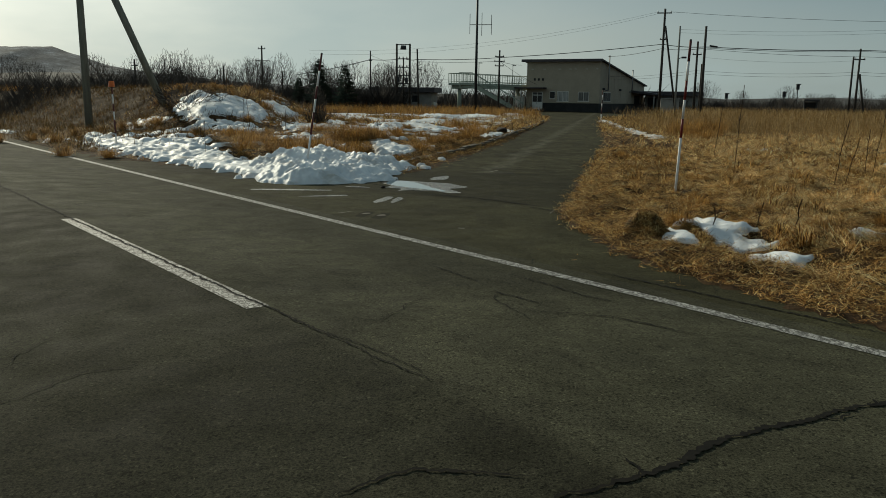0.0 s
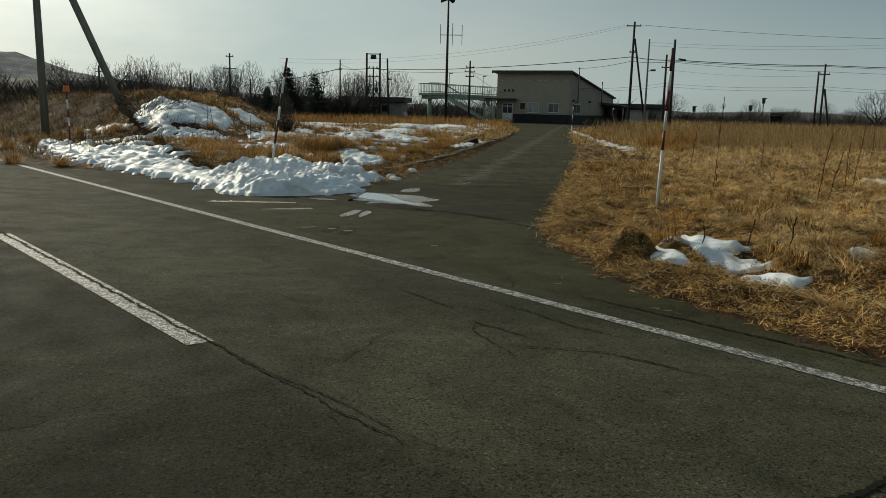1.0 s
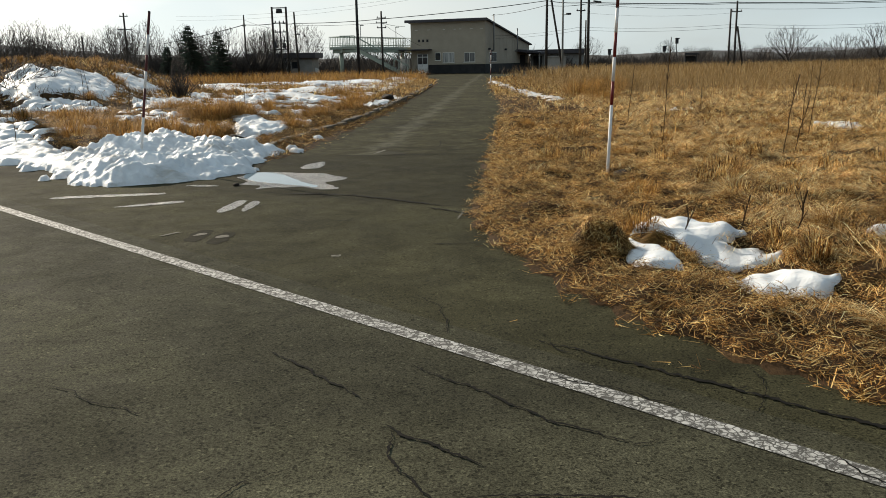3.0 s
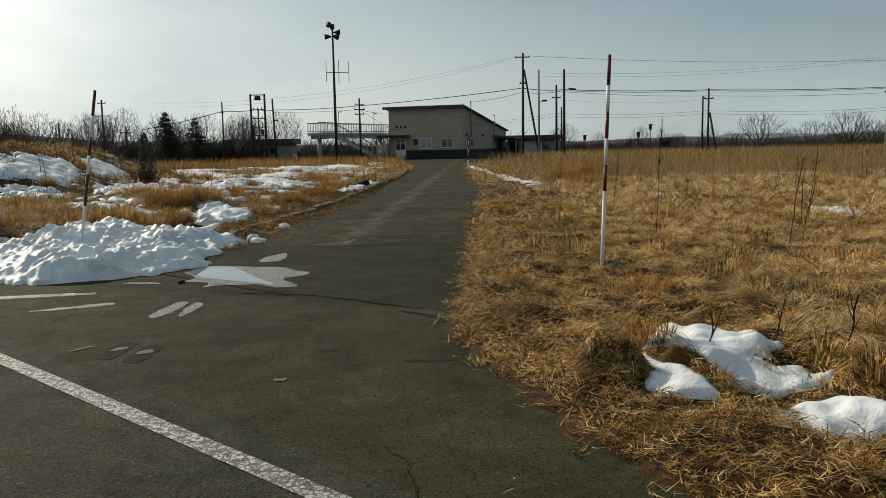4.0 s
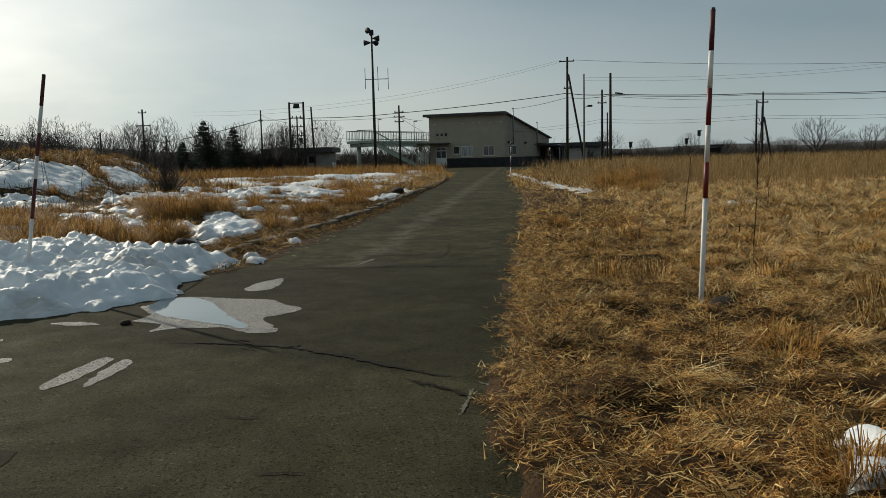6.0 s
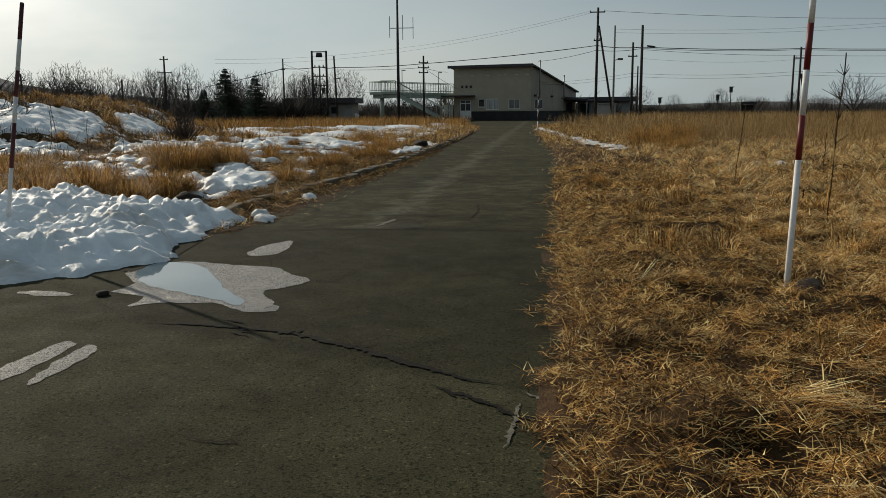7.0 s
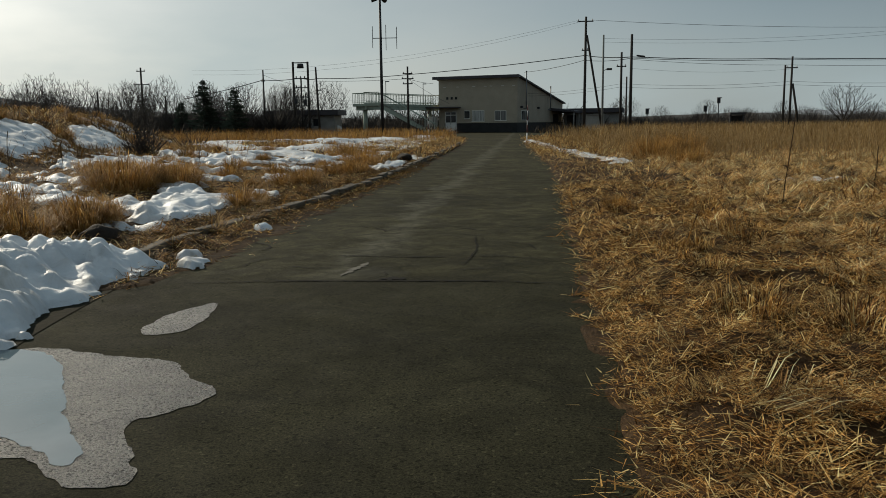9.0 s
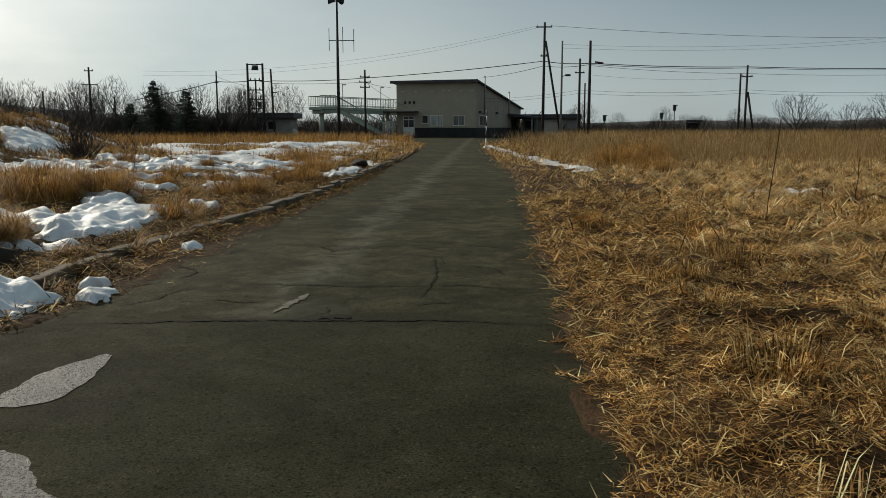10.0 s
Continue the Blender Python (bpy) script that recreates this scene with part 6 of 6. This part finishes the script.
def tuft(cx, cy, rad, h, n, seed, mat=REED, label="tuft of long orange dead grass", fall=0.9, low=0.85, high=1.5):
    rs = np.random.RandomState(seed)
    a, d = rs.uniform(0, 2 * np.pi, n), rad * np.sqrt(rs.rand(n))
    x, y = cx + d * np.cos(a), cy + d * np.sin(a)
    return blades_mesh(rs, x, y, h * rs.uniform(0.5, 1.1, n), rs.uniform(0.004, 0.008, n), rs.uniform(low, high, n), "grass_tuft", mat, label, a + rs.normal(0, 0.7, n), fall)


r = random.Random(77)
wild = []
while len(wild) < 90:
    cx, cy = r.uniform(-16, -2.8), r.uniform(10, 36)
    if not in_snow(np.array([cx]), np.array([cy]))[0]:
        wild.append((cx, cy, r.uniform(0.12, 0.32), r.uniform(0.3, 0.65), r.randint(250, 500)))
for k, (cx, cy, rad, h, n) in enumerate(wild + [(-4.7, 11.2, 0.55, 0.62, 1900), (-5.5, 11.6, 0.55, 0.5, 1300), (-4.05, 12.1, 0.40, 0.62, 1300), (-5.3, 15.6, 0.75, 0.85, 2600), (-4.7, 16.2, 0.5, 0.7, 1500), (-3.95, 11.7, 0.35, 0.5, 800), (-5.2, 17.0, 0.6, 0.6, 1000),
                                          (-3.3, 18.4, 0.6, 0.5, 1000), (-6.9, 13.0, 0.9, 0.5, 1500), (-2.9, 21.5, 0.6, 0.55, 900), (-3.2, 25.0, 0.8, 0.7, 1000), (-4.2, 29, 1.2, 0.8, 1200), (-8.6, 15.6, 0.9, 0.45, 1200),
                                          (-7.4, 19.4, 1.0, 0.5, 1200), (4.8, 27, 0.9, 1.3, 1500), (6.2, 30, 1.0, 1.3, 1300), (5.2, 24.5, 0.8, 0.8, 900)]):
    tuft(cx, cy, 0.62 * rad, h, int(0.8 * n), 1000 + k, REED, "tuft of long orange dead grass", 2.1, 0.35, 1.35)
# the hummock beside the ditch and dark tussocks on the verge
lump("hummock", 1.60, 2.72, 0.04, (0.16, 0.14, 0.14), SOIL, "rounded hummock of soil under dead grass", "hummock", 5)


def thatch(cx, cy, rad, height, n, seed, label, mat=STRAW):
    """Dead grass draped over a low dome."""
    rs = np.random.RandomState(seed)
    a, d = rs.uniform(0, 2 * np.pi, n), rad * np.sqrt(rs.rand(n))
    x, y = cx + d * np.cos(a), cy + d * np.sin(a)
    ob = blades_mesh(rs, x, y, rs.uniform(0.05, 0.17, n), rs.uniform(0.002, 0.005, n), rs.uniform(-0.1, 0.45, n), "grass_tuft", mat, label, a + rs.normal(0, 1.4, n), 0.8, 0.03)
    co = np.empty(15 * n, np.float32)
    ob.data.vertices.foreach_get("co", co)
    co = co.reshape(-1, 3)
    far = np.hypot(co[:, 0] - cx, co[:, 1] - cy) * (1 + 0.12 * np.sin(3 * np.arctan2(co[:, 1] - cy, co[:, 0] - cx)))
    co[:, 2] += height * (1 - smooth01(far, 0.25 * rad, 1.15 * rad))
    ob.data.vertices.foreach_set("co", co.ravel())
    ob.data.update()
    return ob


thatch(1.60, 2.72, 0.22, 0.188, 4600, 131, "thatch of dead grass hanging over a hummock")
# darker blades put the shaded faces of the hummocks into the colour
thatch(1.60, 2.72, 0.22, 0.180, 3000, 138, "dead grass over a hummock, coloured dark brown for its shade", BANKG)
lump("hummock", 2.06, 2.86, -0.02, (0.10, 0.16, 0.10), SOIL, "low dark hummock between two patches of snow", "hummock", 9)
thatch(2.06, 2.86, 0.17, 0.11, 1500, 139, "dead grass over a hummock, coloured dark brown for its shade", BANKG)
tuft(2.12, 2.50, 0.08, 0.16, 500, 132, STRAW, "dead grass overhanging the ditch", 1.9, 0.4)
for k in range(110):
    r = random.Random(300 + k)
    x, y = r.uniform(1.6, 8.5), r.uniform(1.6, 14)
    if float(across(x, y)) < 3.2 or min(math.hypot(x - hx, y - hy) - hr for hx, hy, hr in HOLLOWS) < 0.25:
        continue
    tuft(x, y, r.uniform(0.1, 0.28), r.uniform(0.12, 0.3), r.randint(150, 420), 200 + k, r.choice([STRAW, STRAW, REED]), "small tussock of matted dead grass", 1.4, 0.3)
# dark lump added to give the hole by the pole its shade
lump("clod", 2.50, 6.76, 0.0, (0.15, 0.10, 0.08), ROCK, "dark lump standing in for a shaded hole at the foot of a pole", "soil", 6)

# green moss and shoots along the kerb
x, y = scatter(rs, 22000, -3.4, -1.9, 9.2, 34, lambda x, y: smooth01(waves(x, y, 1.1, 70, 2), 0.0, 0.5), 0.1, 1)
n = len(x)
blades_mesh(rs, x, y, rs.uniform(0.02, 0.07, n), rs.uniform(0.006, 0.012, n), rs.uniform(0.2, 1.2, n), "moss", MOSS, "dull green moss along the kerb", None, 0.4)


# ---------------------------------------------------------------- weed stalks
def stalk(x, y, h, lean, seed, twigs=5):
    rng = random.Random(seed)
    z = float(ground_height(np.array(x), np.array(y)))
    ob = empty("weed_stalk", "thin dry brown weed stalk standing in dead grass", "weed", (x, y, z), group="weed stalks")
    pts = [Vector((0, 0, -0.05))]
    for k in range(8):
        pts.append(pts[-1] + Vector((lean * h / 8 + rng.uniform(-0.012, 0.012), rng.uniform(-0.012, 0.012), h / 8)))
    part("stem", tube(pts, 0.006, 5), STALK, ob)
    for k in range(twigs):
        p = pts[rng.randint(4, 7)]
        d = Vector((rng.uniform(-1, 1), rng.uniform(-1, 1), rng.uniform(0.6, 1.6))).normalized() * rng.uniform(0.08, 0.22)
        part("twig", rod(p, p + d, 0.004, 0.002, 4), STALK, ob)
    return ob


stalk(3.62, 9.5, 1.68, 0.03, 1, 26)
stalk(3.95, 14.1, 1.25, 0.08, 2, 4)
stalk(4.93, 8.2, 1.15, 0.12, 3, 6)
stalk(6.46, 11.14, 1.3, 0.1, 4, 6)
stalk(5.1, 8.3, 0.9, 0.18, 5, 5)
stalk(6.2, 10.8, 1.0, 0.05, 6, 6)
stalk(2.75, 3.35, 0.38, 0.35, 7, 2)
stalk(2.35, 3.2, 0.30, 0.02, 8, 2)
stalk(3.1, 3.0, 0.45, 0.1, 9, 3)
stalk(-7.0, 10.6, 0.8, -0.03, 10, 3)
for k in range(5):
    r = random.Random(500 + k)
    stalk(r.uniform(4, 16), r.uniform(12, 24), r.uniform(0.6, 1.2), r.uniform(-0.1, 0.15), 510 + k, 4)
for k in range(12):
    r = random.Random(600 + k)
    stalk(r.uniform(-13, -5), r.uniform(15, 27), r.uniform(0.5, 1.1), r.uniform(-0.15, 0.15), 610 + k, 5)


# ---------------------------------------------------------------- scuffs on the asphalt
SCUFF = plain("pale scuff", (0.10, 0.093, 0.075), 0.9, 0, 0.5, 30)
for k, (pts, w) in enumerate([([(0.62, 4.62), (0.60, 4.40), (0.57, 4.18)], 0.02), ([(-0.8, 9.6), (-0.68, 10.2)], 0.05), ([(-0.32, 2.80), (-0.27, 2.86)], 0.06),
                              ([(0.66, 4.75), (0.74, 4.66)], 0.03), ([(-1.9, 3.6), (-1.75, 3.75)], 0.05)]):
    tagged(ribbon("scuff_mark", pts, w, SCUFF, 0.005, 0.008, 900 + k, 0.02), "pale scuff on the asphalt", "scuff", "scuff marks", "structure")
for k, (x, y) in enumerate(((-1.57, 3.60), (-1.35, 3.50))):
    damp = sheet("damp_patch", [(x - 0.07, y - 0.22), (x - 0.09, y + 0.05), (x - 0.05, y + 0.26), (x + 0.06, y + 0.24), (x + 0.08, y - 0.02), (x + 0.05, y - 0.24)], WET, 0.0025, 2, 70 + k, 0.002)
    tagged(damp, "dark damp patch drying on the asphalt", "damp patch", "damp patches", "structure")
    rest = sheet("puddle", [(x - 0.05, y - 0.02), (x - 0.05, y + 0.08), (x + 0.03, y + 0.12), (x + 0.05, y + 0.02)], SCUFF, 0.0055, 2, 80 + k, 0.0015)
    tagged(rest, "last pale film in a damp patch", "puddle", "small puddles")
